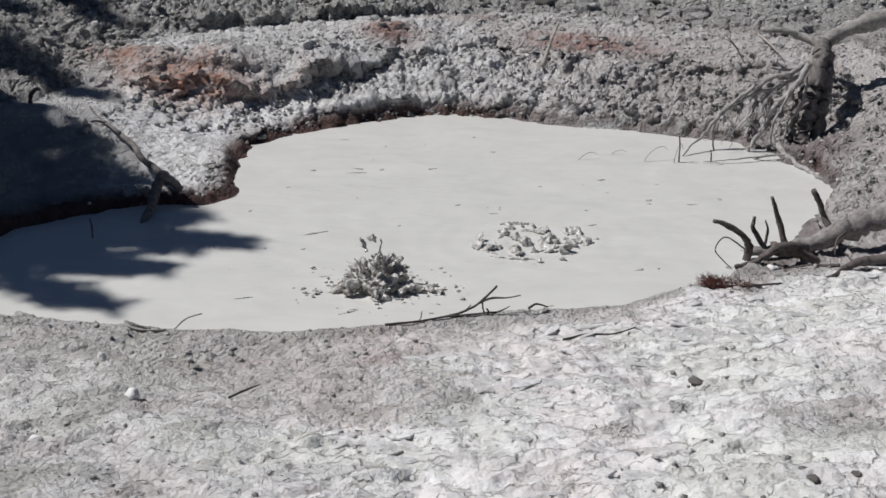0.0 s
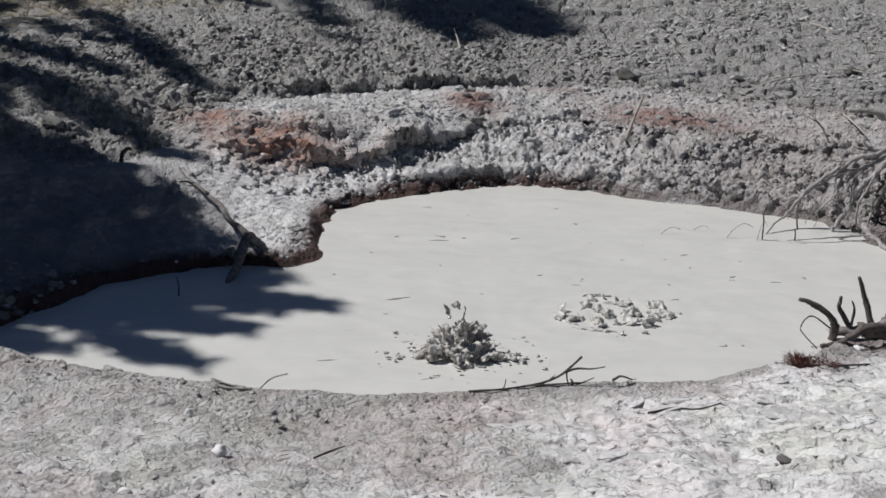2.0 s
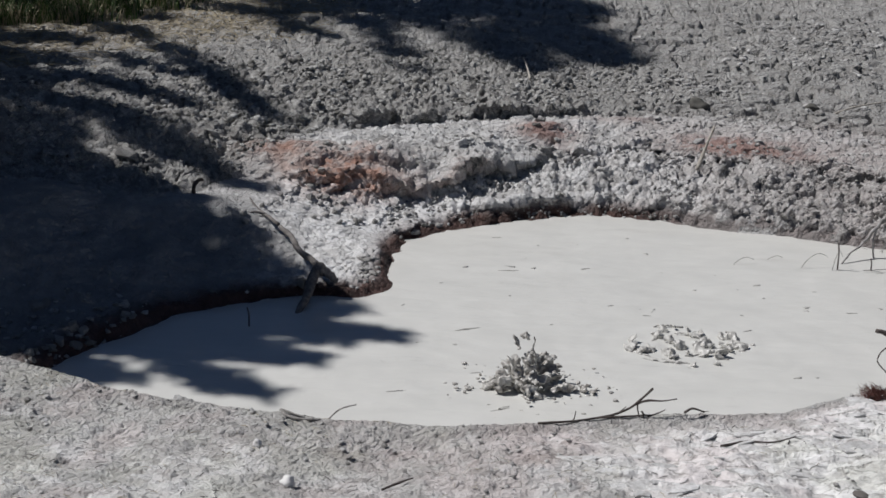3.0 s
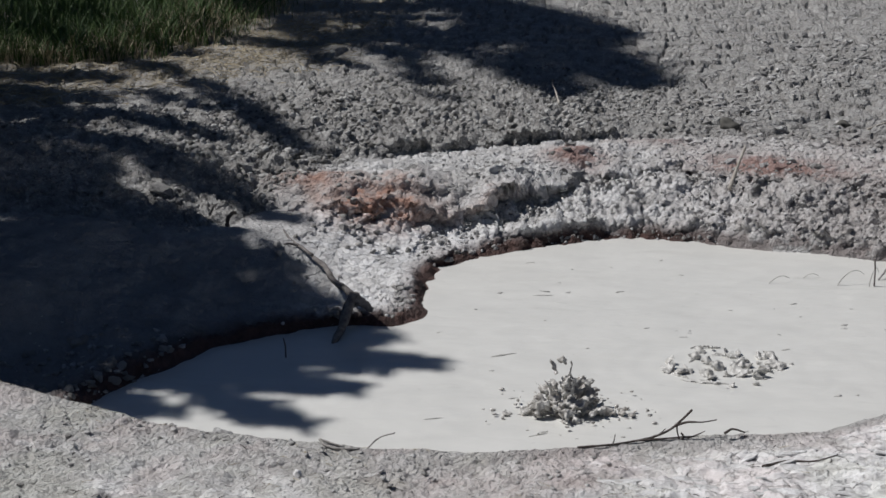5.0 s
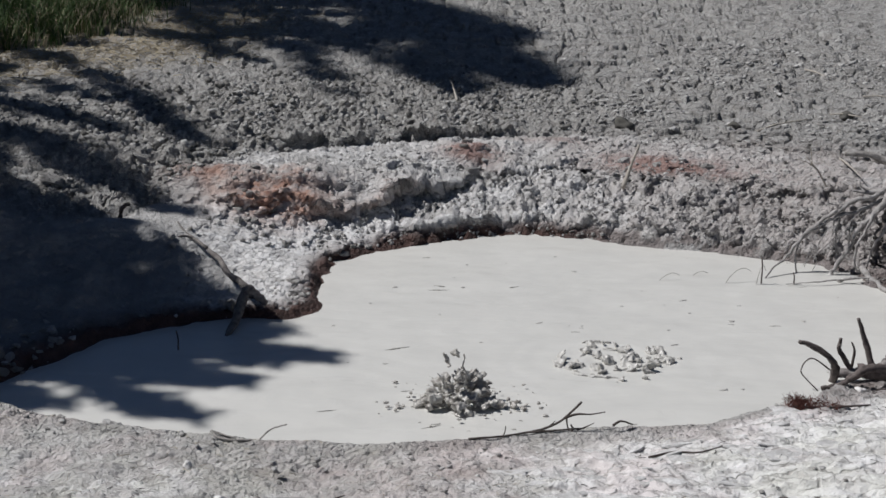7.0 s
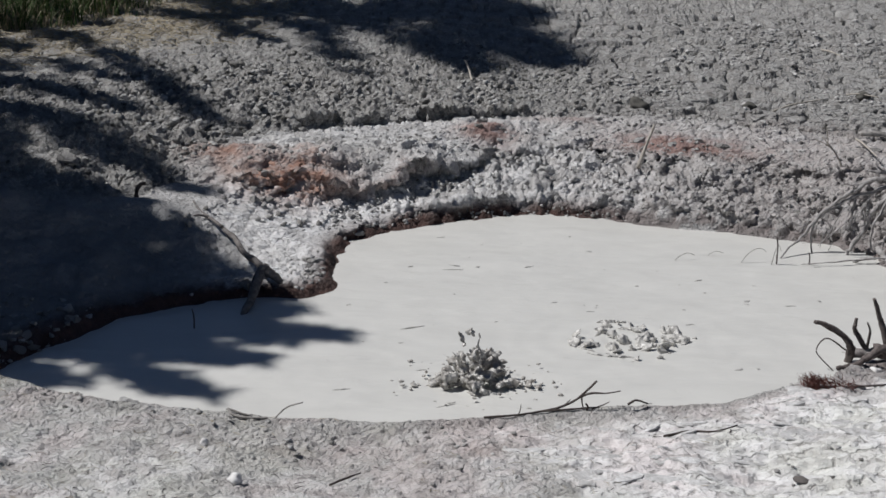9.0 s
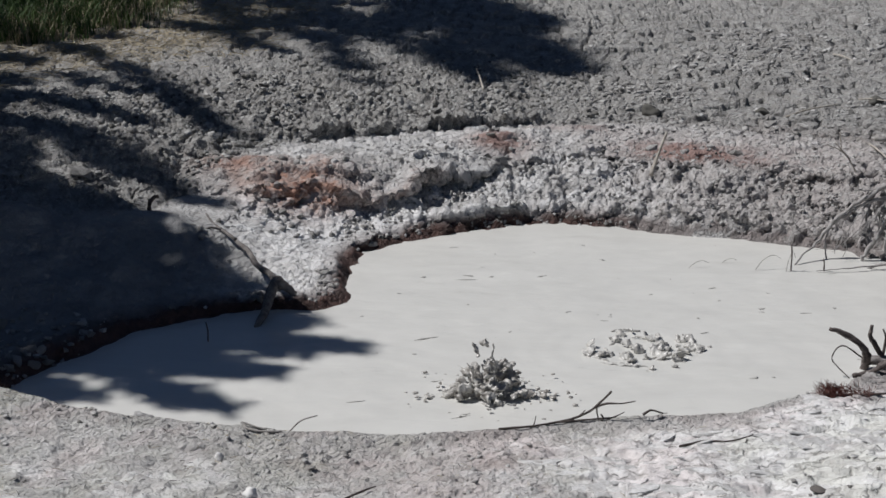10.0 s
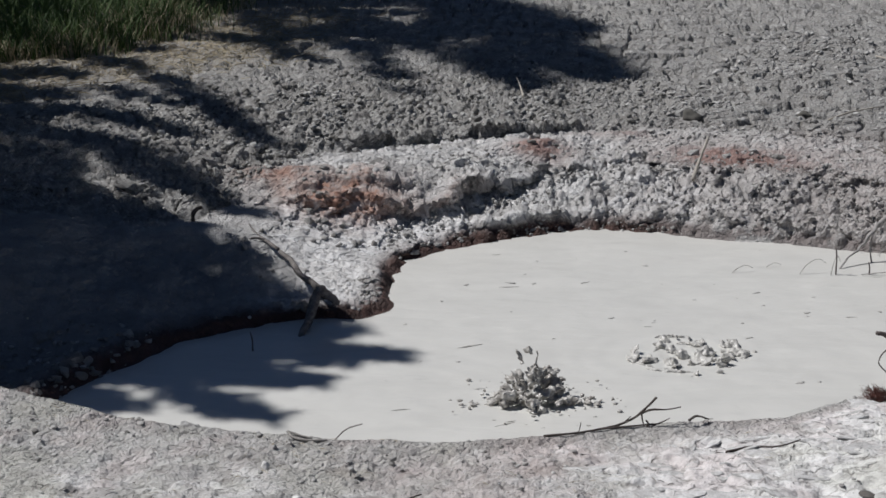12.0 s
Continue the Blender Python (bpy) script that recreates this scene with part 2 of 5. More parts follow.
def billow(p, size, salt):
    """Rounded knobs parted by sharp creases, in space: about -0.4 to 0.6."""
    q = p / size
    i = np.floor(q)
    f = q - i
    f = f * f * (3 - 2 * f)
    total = 0.0
    for dx in (0, 1):
        for dy in (0, 1):
            for dz in (0, 1):
                w = np.abs(1 - dx - f[:, 0]) * np.abs(1 - dy - f[:, 1]) * np.abs(1 - dz - f[:, 2])
                total = total + w * lattice(i[:, 0] + dx + 57 * (i[:, 2] + dz), i[:, 1] + dy - 131 * (i[:, 2] + dz), salt)
    return 3.2 * np.abs(total - 0.5) - 0.4


def lumps(x, y, size, salt=0):
    """Rounded clods: the nearest and second nearest seed's distances, and a number for each clod."""
    u, v = x / size, y / size
    ix, iy = np.floor(u), np.floor(v)
    d1, d2, who = np.full_like(u, 9.0), np.full_like(u, 9.0), np.zeros_like(u)
    for dx in (-1, 0, 1):
        for dy in (-1, 0, 1):
            jx, jy = ix + dx, iy + dy
            px, py = jx + lattice(jx, jy, salt), jy + lattice(jx, jy, salt + 7)
            d = np.hypot(u - px, v - py)
            near = d < d1
            d2 = np.where(near, d1, np.minimum(d2, d))
            who = np.where(near, lattice(jx, jy, salt + 13), who)
            d1 = np.where(near, d, d1)
    return d1, d2, who


def step(a, b, v):
    t = np.clip((v - a) / (b - a), 0, 1)
    return t * t * (3 - 2 * t)


# the pool's outline at mud level
SHORE = np.array([(-2.75, 7.15), (-2.55, 7.75), (-2.25, 8.23), (-1.88, 8.52), (-1.5, 8.66), (-1.15, 8.72), (-1.0, 8.92),
                  (-1.03, 9.3), (-1.03, 9.6), (-0.97, 9.98), (-0.78, 10.28), (-0.42, 10.54), (-0.1, 10.67), (0.24, 10.81), (0.55, 10.86),
                  (0.74, 10.77), (1.0, 10.74), (1.33, 10.62), (1.75, 10.5), (2.2, 10.34), (2.62, 10.05), (2.95, 9.55), (3.04, 8.98),
                  (2.75, 8.4), (2.43, 7.8), (2.05, 7.5),
                  (1.72, 7.1), (1.37, 6.86), (0.8, 6.68), (0.25, 6.60), (-0.42, 6.48), (-1.4, 6.55), (-2.36, 6.84)])
LIP = np.array([(-9, 10.4), (-6, 8.7), (-4, 7.66), (-2.92, 7.05), (-2.42, 6.78), (-2.13, 6.61), (-1.75, 6.49), (-1.3, 6.39), (-0.96, 6.34),
                (-0.5, 6.30), (-0.22, 6.33), (0.08, 6.39), (0.44, 6.48), (0.82, 6.55), (1.22, 6.62), (1.49, 6.78), (1.72, 6.90), (2.4, 7.10),
                (3.2, 7.25), (6, 7.9)])


def shore_distance(x, y):
    d = np.full_like(x, 1e9)
    inside = np.zeros(x.shape, bool)
    n = len(SHORE)
    for i in range(n):
        (ax, ay), (bx, by) = SHORE[i], SHORE[(i + 1) % n]
        ex, ey = bx - ax, by - ay
        t = np.clip(((x - ax) * ex + (y - ay) * ey) / (ex * ex + ey * ey), 0, 1)
        d = np.minimum(d, np.hypot(x - ax - t * ex, y - ay - t * ey))
        cross = ((ay > y) != (by > y)) & (x < ex * (y - ay) / (ey if ey else 1e-9) + ax)
        inside ^= cross
    return np.where(inside, -d, d)


def land(x, y):
    """Height of the ground, and the weights that colour it."""
    x, y = np.asarray(x, float), np.asarray(y, float)
    wob = 0.10 * fbm(x, y, 0.55, 3, 0.55, 3) + 0.03 * fbm(x, y, 0.14, 3, 0.6, 5)
    d0 = shore_distance(x, y)
    d = d0 + wob * step(0.9, 0.0, np.abs(d0)) * 0.7
    s = np.interp(x, LIP[:, 0], LIP[:, 1]) - y + 0.4 * wob        # how far up the near shore
    near = step(-0.02, 0.05, s)
    left = step(-0.85, -1.25, x) * step(10.1, 9.4, y) * (1 - near)
    back = (1 - near) * (1 - left)
    wx, wy = x + 0.07 * fbm(x, y, 0.16, 3, 0.6, 31), y + 0.07 * fbm(x, y, 0.16, 3, 0.6, 33)
    a1, a2, aw = lumps(wx, wy, 0.19, 41)
    b1, b2, bw = lumps(wx, wy, 0.085, 43)
    g1, g2, gw = lumps(wx + 0.02 * fbm(x, y, 0.05, 2, 0.5, 37), wy, 0.046, 49)
    grain = (1 - np.clip(g1, 0, 1) ** 2) * (0.1 + 1.1 * gw) * step(0.0, 0.25, g2 - g1) - 0.4
    # far bank: a wet undercut foot, a crumbling slope, a stained scarp, a pale shelf, then the clod field
    gentle = step(-0.2, -0.8, x) * step(11.0, 10.5, y)
    pits = np.abs(fbm(x * 0.6, y, 0.22, 3, 0.5, 55)) * 2.2          # puffed lumps parted by sharp creases
    puffs = np.abs(fbm(wx * 0.8, wy * 0.7, 0.085, 2, 0.5, 57)) * 2.2
    far = (0.09 - 0.04 * gentle) * step(0.0, 0.15, d + 0.16 * fbm(x, y, 0.13, 3, 0.55, 24)) + (0.24 - 0.06 * gentle) * step(0.0, 0.75 + 0.25 * gentle, d)
    torn = 0.09 * fbm(x * 0.6, y * 0.6, 0.16, 3, 0.55, 25)
    blocky = 0.10 * (aw - 0.5)
    brow = np.interp(x, [-2.6, -1.8, -1.2, -0.7, -0.2, 0.3], [10.42, 10.46, 10.54, 10.86, 11.2, 11.5])
    west = step(0.4, -0.2, x)
    scarp = (1 - west) * 0.72 + west * (d - y + brow) + (1 - 0.5 * west) * (0.30 * fbm(x, y, 0.7, 3, 0.55, 21) + blocky) + torn
    broken = step(-0.25, 0.42, fbm(x, y * 0.05, 0.42, 2, 0.4, 27) + 0.30 * np.exp(-((x + 1.58) / 0.40) ** 2) + 0.14 * np.exp(-((x + 0.25) / 0.5) ** 2) - 0.9 * step(-1.85, -2.15, x)) * (1 - 0.85 * np.exp(-((x - 0.05) / 0.5) ** 2))
    tall = (0.02 + (0.13 - 0.04 * step(-0.9, -1.3, x)) * broken) * step(1.5, 0.2, x) + 0.02
    far = far + tall * step(scarp, scarp + 0.06, d) + (0.08 - tall) * step(scarp + 0.12, scarp + 0.75, d) + 0.10 * step(0.5, 1.5, d)
    second = scarp + 0.22 + 0.25 * fbm(x, y, 0.4, 3, 0.55, 29)
    far = far + 0.05 * broken * step(1.7, 0.6, x) * (step(second, second + 0.04, d) - step(second + 0.1, second + 0.5, d))
    edge = 1.62 + 0.26 * fbm(x, y, 0.8, 3, 0.55, 23) + blocky + torn
    ledge = step(1.0, -0.3, x)
    cut = ledge * step(-2.0, -1.5, x) * (0.5 + 0.5 * step(-0.3, 0.3, fbm(x, y * 0.05, 0.35, 2, 0.4, 28)))
    far = far + 0.10 * cut * step(edge, edge + 0.04, d) + 0.10 * (ledge - cut) * step(edge, edge + 0.8, d) - 0.03 * cut * step(edge - 0.3, edge, d) * step(edge + 0.02, edge, d) + 0.03 * (1 - ledge) * step(1.5, 2.4, d)
    far = far + 0.09 * np.exp(-(((x - 0.03) / 0.20) ** 2 + ((y - 11.86) / 0.13) ** 2))        # a stained knob on the shelf
    far = far + 0.045 * np.clip(d - 1.8, 0, 12) + 0.02 * np.clip(d - 13.8, 0, 60)
    far = far - 0.22 * np.exp(-(((x - 3.12) / 0.34) ** 2 + ((y - 10.15) / 0.34) ** 2))      # hollow under the roots
    far = far * (1 - 0.80 * step(1.9, 2.3, x) * step(8.5, 8.0, y) * step(4.2, 3.4, x))
    lef = 0.05 * step(0.0, 0.05, d) + 0.36 * step(0.0, 1.7, d) + 0.06 * np.clip(d - 1.0, 0, 8)
    low = step(-2.3, -1.7, x)
    lef = lef * (1 - low) + low * (0.08 * step(0.0, 0.06, d) + 0.15 * step(0.15, 1.6, d) + 0.05 * np.clip(d - 1.0, 0, 8))
    lef = lef - 0.16 * step(-2.2, -2.8, x) * step(8.6, 7.5, y) * step(0.1, 0.6, d)
    h = lef * left + far * (1 - left)
    h = np.where(d < 0, -0.30 * step(0.0, 0.35, -d), h)
    shore = 0.20 + 0.105 * np.clip(s, 0, 60) + 0.02 * step(1.0, 2.6, x)
    h = h * (1 - near) + shore * near
    # lumps, clods and cracks
    out = step(-0.02, 0.10, d) * (1 - near)
    field = step(-0.07, 0.02, d - edge) * back
    shelf = step(0.0, 0.15, d - scarp - 0.1) * step(-0.01, -0.10, d - edge) * back
    slope = step(0.03, 0.14, d) * step(0.25, 0.0, d - scarp) * back * step(-2.35, -1.85, x)
    crumbly = step(2.2, -0.6, x + 0.8 * fbm(x, y, 1.5, 2, 0.5, 35)) * step(6.0, 3.0, d)
    spit = step(-2.2, -1.5, x) * left
    dome_a, dome_b = 1 - np.clip(a1, 0, 1) ** 2, 1 - np.clip(b1, 0, 1) ** 2
    gap_a, gap_b = step(0.0, 0.16, a2 - a1), step(0.0, 0.22, b2 - b1)
    f1, f2, fw = lumps(wx * 0.9, wy * 0.6, 0.17, 61)
    k1, k2, kw = lumps(wx, wy * 0.65, 0.075, 63)
    e1, e2, ew = lumps(wx * 0.95, wy * 0.95, 0.25, 45)
    plates = step(0.02, 0.16, e2 - e1)
    rough = fbm(x, y, 0.11, 3, 0.6, 47)
    lump = field * crumbly * (0.050 * (fw * step(0.0, 0.14, f2 - f1) - 0.5) + 0.032 * ((1 - np.clip(k1, 0, 1) ** 2) * (0.1 + 1.2 * kw) * step(0.0, 0.2, k2 - k1) - 0.4) + 0.034 * grain + 0.035 * (pits - 0.35) + 0.02 * rough)
    lump = lump + field * (1 - crumbly) * (0.080 * (plates * (0.5 + 0.8 * ew) - 0.8) + 0.012 * (dome_b * bw - 0.4) + 0.008 * grain + 0.02 * rough)
    lump = lump + slope * (1 - 0.72 * gentle * step(scarp, scarp - 0.2, d)) * (0.032 * (dome_a * (0.1 + 1.2 * aw) * gap_a - 0.5) + 0.034 * (pits - 0.35) + 0.018 * (puffs - 0.35) + 0.10 * fbm(x * 0.7, y, 0.40, 3, 0.5, 51) + 0.034 * grain + 0.015 * rough)
    lump = lump + shelf * (0.030 * (plates * ew - 0.4) + 0.013 * grain + 0.008 * (puffs - 0.35) + 0.012 * rough + 0.025 * fbm(x * 0.6, y, 0.4, 3, 0.5, 52))
    lump = lump + left * out * ((0.012 + 0.015 * spit) * (dome_a * aw * gap_a - 0.3) + 0.010 * spit * (dome_b * bw * gap_b - 0.3) + (0.010 + 0.012 * spit) * grain + 0.09 * fbm(x, y, 0.5, 5, 0.55, 53))
    # near shore: thin overlapping flakes of crust, wider than deep, and gritty dirt towards the lip
    u, v = x + 0.16 * fbm(x, y, 0.30, 3, 0.6, 73), 1.9 * y + 0.26 * fbm(x, y, 0.22, 3, 0.6, 75)
    c1, c2, cw = lumps(u, v, 0.22, 65)
    m1, m2, mw = lumps(u + 3.1, 1.1 * v, 0.10, 67)
    flake = 0.030 * (cw - 0.5) * step(0.0, 0.10, c2 - c1) - 0.010 * step(0.05, 0.0, c2 - c1) + 0.016 * (mw - 0.5) * step(0.0, 0.16, m2 - m1)
    grit = step(0.02, 0.4, fbm(x, y, 0.9, 3, 0.55, 97) + 0.24 * step(0.8, 0.1, s) - 0.15 * x)
    lump = lump + near * ((flake + 0.007 * grain + 0.020 * fbm(x, 1.6 * y, 0.13, 3, 0.55, 77)) * (1 - 0.55 * grit) + grit * (0.012 * (dome_b * bw * gap_b - 0.4) + 0.014 * grain + 0.012 * rough)
                          + 0.05 * fbm(x, y, 0.7, 3, 0.5, 71) * step(0, 0.3, s))
    lump = lump * (1 - near * step(0.16, 0.0, s))
    lump = lump * (1 - 0.75 * step(1.6, 2.1, x) * step(8.3, 7.9, y) * step(4.2, 3.4, x) * (1 - near))
    fade = step(60, 22, np.hypot(x, y - 8)) * (0.12 + 0.88 * step(2.6, 3.7, y)) * (0.25 + 0.75 * step(9.0, 5.2, np.abs(x)))
    h = h + lump * fade + 0.10 * fbm(x, y, 3.5, 3, 0.5, 81) * step(1.5, 4.0, d) * back
    # waterline band: wet mud, with the undercut's shade painted in
    wet_shade = (1 - near) * step(0.17 - 0.08 * step(0.8, 1.6, x) - 0.06 * left * step(-2.2, -1.7, x) + 0.09 * fbm(x, y, 0.3, 3, 0.6, 91), 0.05, h) * step(0.30, 0.05, d) * (1 - 0.45 * step(0.7, 1.4, x))
    # painted shade below the roots, in the same dark colour as the band
    wet_shade = np.clip(wet_shade + 0.6 * back * np.exp(-(((x - 3.15) / 0.20) ** 2 + ((y - 9.65) / 0.35) ** 2)), 0, 1)
    rust = back * np.clip(1.3 * np.exp(-(((x + 1.55) / 0.42) ** 2 + ((d - scarp - 0.10) / 0.24) ** 2)) + 0.9 * np.exp(-(((x + 2.05) / 0.32) ** 2 + ((y - 10.93) / 0.17) ** 2)) + 0.45 * np.exp(-(((x + 0.75) / 0.35) ** 2 + ((d - scarp - 0.03) / 0.07) ** 2)), 0, 1)
    pink = back * (1.3 * np.exp(-(((x - 1.65) / 0.55) ** 2 + ((d - 1.02) / 0.17) ** 2)) + 1.3 * np.exp(-(((x - 0.03) / 0.26) ** 2 + ((y - 11.82) / 0.16) ** 2)) + 0.6 * np.exp(-(((x - 0.75) / 0.4) ** 2 + ((d - 1.40) / 0.12) ** 2)))
    pink = pink + back * out * (0.16 * step(0.2, 1.6, x) + 0.10 * step(1.7, 2.6, x)) * step(2.2, 1.2, d)
    pink = pink + near * 0.30 * np.exp(-(((x + 0.1) / 0.9) ** 2 + ((s - 0.45) / 0.35) ** 2))
    smooth = np.clip(left * step(-1.5, -2.2, x) * step(3.0, 2.0, d), 0, 1)
    crust = np.clip(near * step(0.02, 0.3, s) * (1 - 0.42 * grit) * (1 - 0.36 * step(0.1, -1.3, x + 0.3 * fbm(x, y, 0.8, 2, 0.5, 99))) + (0.60 - 0.42 * step(1.0, 2.2, x)) * slope + (0.45 - 0.15 * step(0.6, 1.8, x)) * shelf * step(-2.4, -1.6, x) + 0.75 * spit * out + 0.25 * gentle * slope, 0, 1)
    straw = step(4.6, 6.0, d) * step(-2.0, -3.4, x + 0.15 * (16.5 - y))
    # how far brows lean out over what lies below them
    bell = lambda v, w: np.exp(-(v / w) ** 2)
    lean = out * back * (tall * 0.95 * bell(d - scarp - 0.07, 0.06) + 0.04 * broken * bell(d - second - 0.05, 0.04) + 0.055 * bell(d - 0.17, 0.06) + 0.13 * cut * bell(d - edge - 0.06, 0.06))
    lean = lean + 0.07 * out * back * (slope + bell(d - scarp, 0.15) + bell(d - edge, 0.12)) * fbm(x * 0.45, h, 0.05, 3, 0.55, 59)
    knob = out * (back * (slope + 0.5 * shelf + 0.8 * bell(d - edge, 0.12) + 0.55 * field * crumbly * step(6.0, 3.5, d)) * (1 - 0.5 * gentle * step(scarp, scarp - 0.2, d)) + left * (0.45 + 0.5 * bell(d - 0.08, 0.10)))
    return h, dict(knob=np.clip(knob, 0, 1), lean=lean, wet_shade=wet_shade, rust=rust, pink=pink, smooth=smooth, crust=crust, straw=straw, dirt=near, olive=np.clip(field, 0, 1))


def height(x, y):
    return float(land(np.array([x]), np.array([y]))[0][0])


# mesh helpers --------------------------------------------------------------------
def mesh_object(name, verts, faces, material, parent=None, smooth=True):
    me = bpy.data.meshes.new(name)
    me.from_pydata([tuple(map(float, v)) for v in verts], [], faces)
    me.materials.append(material)
    if smooth:
        me.polygons.foreach_set("use_smooth", [True] * len(me.polygons))
    me.update()
    ob = new(name, me)
    if parent:
        ob.parent = parent
        ob.matrix_parent_inverse = parent.matrix_world.inverted()
    return ob


def part(name, geo, material, parent, label="", smooth=True):
    ob = mesh_object(name, geo[0], geo[1], material, None, smooth)
    ob.parent = parent
    if label:
        ob["label"] = label
    return ob


def thing(name, label, category, group="", kind=""):
    return tagged(new(name), label, category, group, kind)


def join(*geos):
    verts, faces = [], []
    for v, f in geos:
        n = len(verts)
        verts += list(v)
        faces += [tuple(i + n for i in q) for q in f]
    return verts, faces


def curve_points(points, n):
    """A smooth line through the points (Catmull-Rom)."""
    p = [Vector(q) for q in points]
    p = [p[0] * 2 - p[1]] + p + [p[-1] * 2 - p[-2]]
    out = []
    for i in range(1, len(p) - 2):
        for k in range(n):
            t = k / n
            out.append(0.5 * (2 * p[i] + (p[i + 1] - p[i - 1]) * t + (2 * p[i - 1] - 5 * p[i] + 4 * p[i + 1] - p[i + 2]) * t * t
                              + (3 * p[i] - p[i - 1] - 3 * p[i + 1] + p[i + 2]) * t ** 3))
    out.append(p[-2])
    return out


def tube(points, r0, r1, sides=8, n=6, rough=0.15, seed=0, bend=0.0):
    """A tapering, knotty branch along the points."""
    rnd = random.Random(seed)
    line = curve_points(points, n)
    if bend:
        line = [p + Vector([rnd.uniform(-bend, bend) for _ in range(3)]) if 0 < i < len(line) - 1 else p for i, p in enumerate(line)]
    verts, faces = [], []
    up = Vector((0.13, 0.2, 0.97))
    for i, p in enumerate(line):
        ahead = (line[min(i + 1, len(line) - 1)] - line[max(i - 1, 0)]).normalized()
        a = ahead.cross(up).normalized()
        b = a.cross(ahead)
        r = r0 + (r1 - r0) * i / (len(line) - 1)
        for k in range(sides):
            w = 2 * math.pi * k / sides
            rr = r * (1 + rough * (2 * noise.noise(Vector((p.x * 9 + seed, p.y * 9 + k * 1.7, p.z * 9))) + rnd.uniform(-0.4, 0.4)))
            verts.append(p + (a * math.cos(w) + b * math.sin(w)) * rr)
    for i in range(len(line) - 1):
        for k in range(sides):
            q = (k + 1) % sides
            faces.append((i * sides + k, i * sides + q, (i + 1) * sides + q, (i + 1) * sides + k))
    n0 = len(verts)
    verts += [line[0], line[-1]]
    last = (len(line) - 1) * sides
    for k in range(sides):
        q = (k + 1) % sides
        faces.append((n0, q, k))
        faces.append((n0 + 1, last + k, last + q))
    return verts, faces


def lump_geo(r, seed, flat=0.7, rough=0.35, sub=1):
    """An angular clod."""
    bm = bmesh.new()
    bmesh.ops.create_icosphere(bm, subdivisions=sub, radius=1.0)
    off = Vector((seed * 3.7, seed * 1.3, seed * 7.1))
    verts = []
    for v in bm.verts:
        k = 1 + rough * 2 * noise.noise(v.co * 1.1 + off) + rough * 0.6 * noise.noise(v.co * 3 + off)
        verts.append(Vector((v.co.x * r * k, v.co.y * r * k, v.co.z * r * k * flat)))
    faces = [tuple(v.index for v in f.verts) for f in bm.faces]
    bm.free()
    return verts, faces


def shard_geo(seed, flat=0.6):
    """A broken angular chunk, about two across before scaling: the hull of a few points on an uneven ball."""
    rnd = random.Random(seed)
    bm = bmesh.new()
    for k in range(13):
        q = Vector((rnd.gauss(0, 1), rnd.gauss(0, 1), rnd.gauss(0, 1))).normalized() * rnd.uniform(0.75, 1.1)
        bm.verts.new((q.x, q.y * 0.85, q.z * flat))
    bmesh.ops.convex_hull(bm, input=bm.verts)
    bmesh.ops.delete(bm, geom=[v for v in bm.verts if not v.link_faces], context="VERTS")
    bm.verts.index_update()
    out = [v.co.copy() for v in bm.verts], [tuple(v.index for v in f.verts) for f in bm.faces]
    bm.free()
    return out


def moved(geo, m):
    return [m @ Vector(v) for v in geo[0]], geo[1]


# the land ------------------------------------------------------------------------
def spaced(parts):
    out = []
    for a, b, s in parts:
        out += list(np.arange(a, b, s))
    return out


def stretched(start, stop, first):
    out, v, s = [], start, first
    sign = 1 if stop > start else -1
    while abs(v) < abs(stop):
        v += sign * s
        s *= 1.35
        out.append(v)
    return out


gx = spaced([(-9, -4.8, 0.07), (-4.8, -3.2, 0.03), (-3.2, 3.6, 0.015), (3.6, 5.0, 0.03), (5.0, 9, 0.07)])
gx = sorted(stretched(gx[0], -1500, 0.15) + gx + stretched(gx[-1], 1500, 0.15))
gy = spaced([(-3.0, 3.6, 0.10), (3.6, 7.4, 0.016), (7.4, 8.4, 0.022), (8.4, 9.8, 0.016), (9.8, 12.4, 0.012), (12.4, 13.0, 0.017), (13.0, 17.0, 0.03), (17.0, 23.0, 0.06)])
gy = sorted(stretched(gy[0], -1500, 0.15) + gy + stretched(gy[-1], 1500, 0.12))
GX, GY = np.meshgrid(np.array(gx), np.array(gy))
H, TINTS = land(GX.ravel(), GY.ravel())
W = len(gx)
LEAN, KNOB = TINTS.pop("lean"), TINTS.pop("knob")
ex, ey = (shore_distance(GX.ravel() + u, GY.ravel() + v) for u, v in ((0.02, 0), (0, 0.02)))
d0 = shore_distance(GX.ravel(), GY.ravel())
ex, ey = (ex - d0) / 0.02, (ey - d0) / 0.02
co = np.stack([GX.ravel() - ex * LEAN, GY.ravel() - ey * LEAN, H], 1)
# knobs and creases stand out square to the surface, so that steep faces are as broken as flat ones
sheet = co.reshape(len(gy), W, 3)
square = np.cross(np.gradient(sheet, axis=1), np.gradient(sheet, axis=0)).reshape(-1, 3)
square /= np.linalg.norm(square, axis=1, keepdims=True)
on = KNOB > 0.01
co[on] += square[on] * (KNOB[on] * (0.012 * billow(co[on], 0.11, 111) + 0.021 * billow(co[on] + 0.3 * square[on], 0.05, 113) + 0.013 * billow(co[on], 0.025, 115)))[:, None]
idx = np.arange(co.shape[0]).reshape(len(gy), W)
quads = np.stack([idx[:-1, :-1].ravel(), idx[:-1, 1:].ravel(), idx[1:, 1:].ravel(), idx[1:, :-1].ravel()], 1)
me = bpy.data.meshes.new("ground")
me.vertices.add(len(co))
me.vertices.foreach_set("co", co.ravel())
me.loops.add(quads.size)
me.loops.foreach_set("vertex_index", quads.ravel())
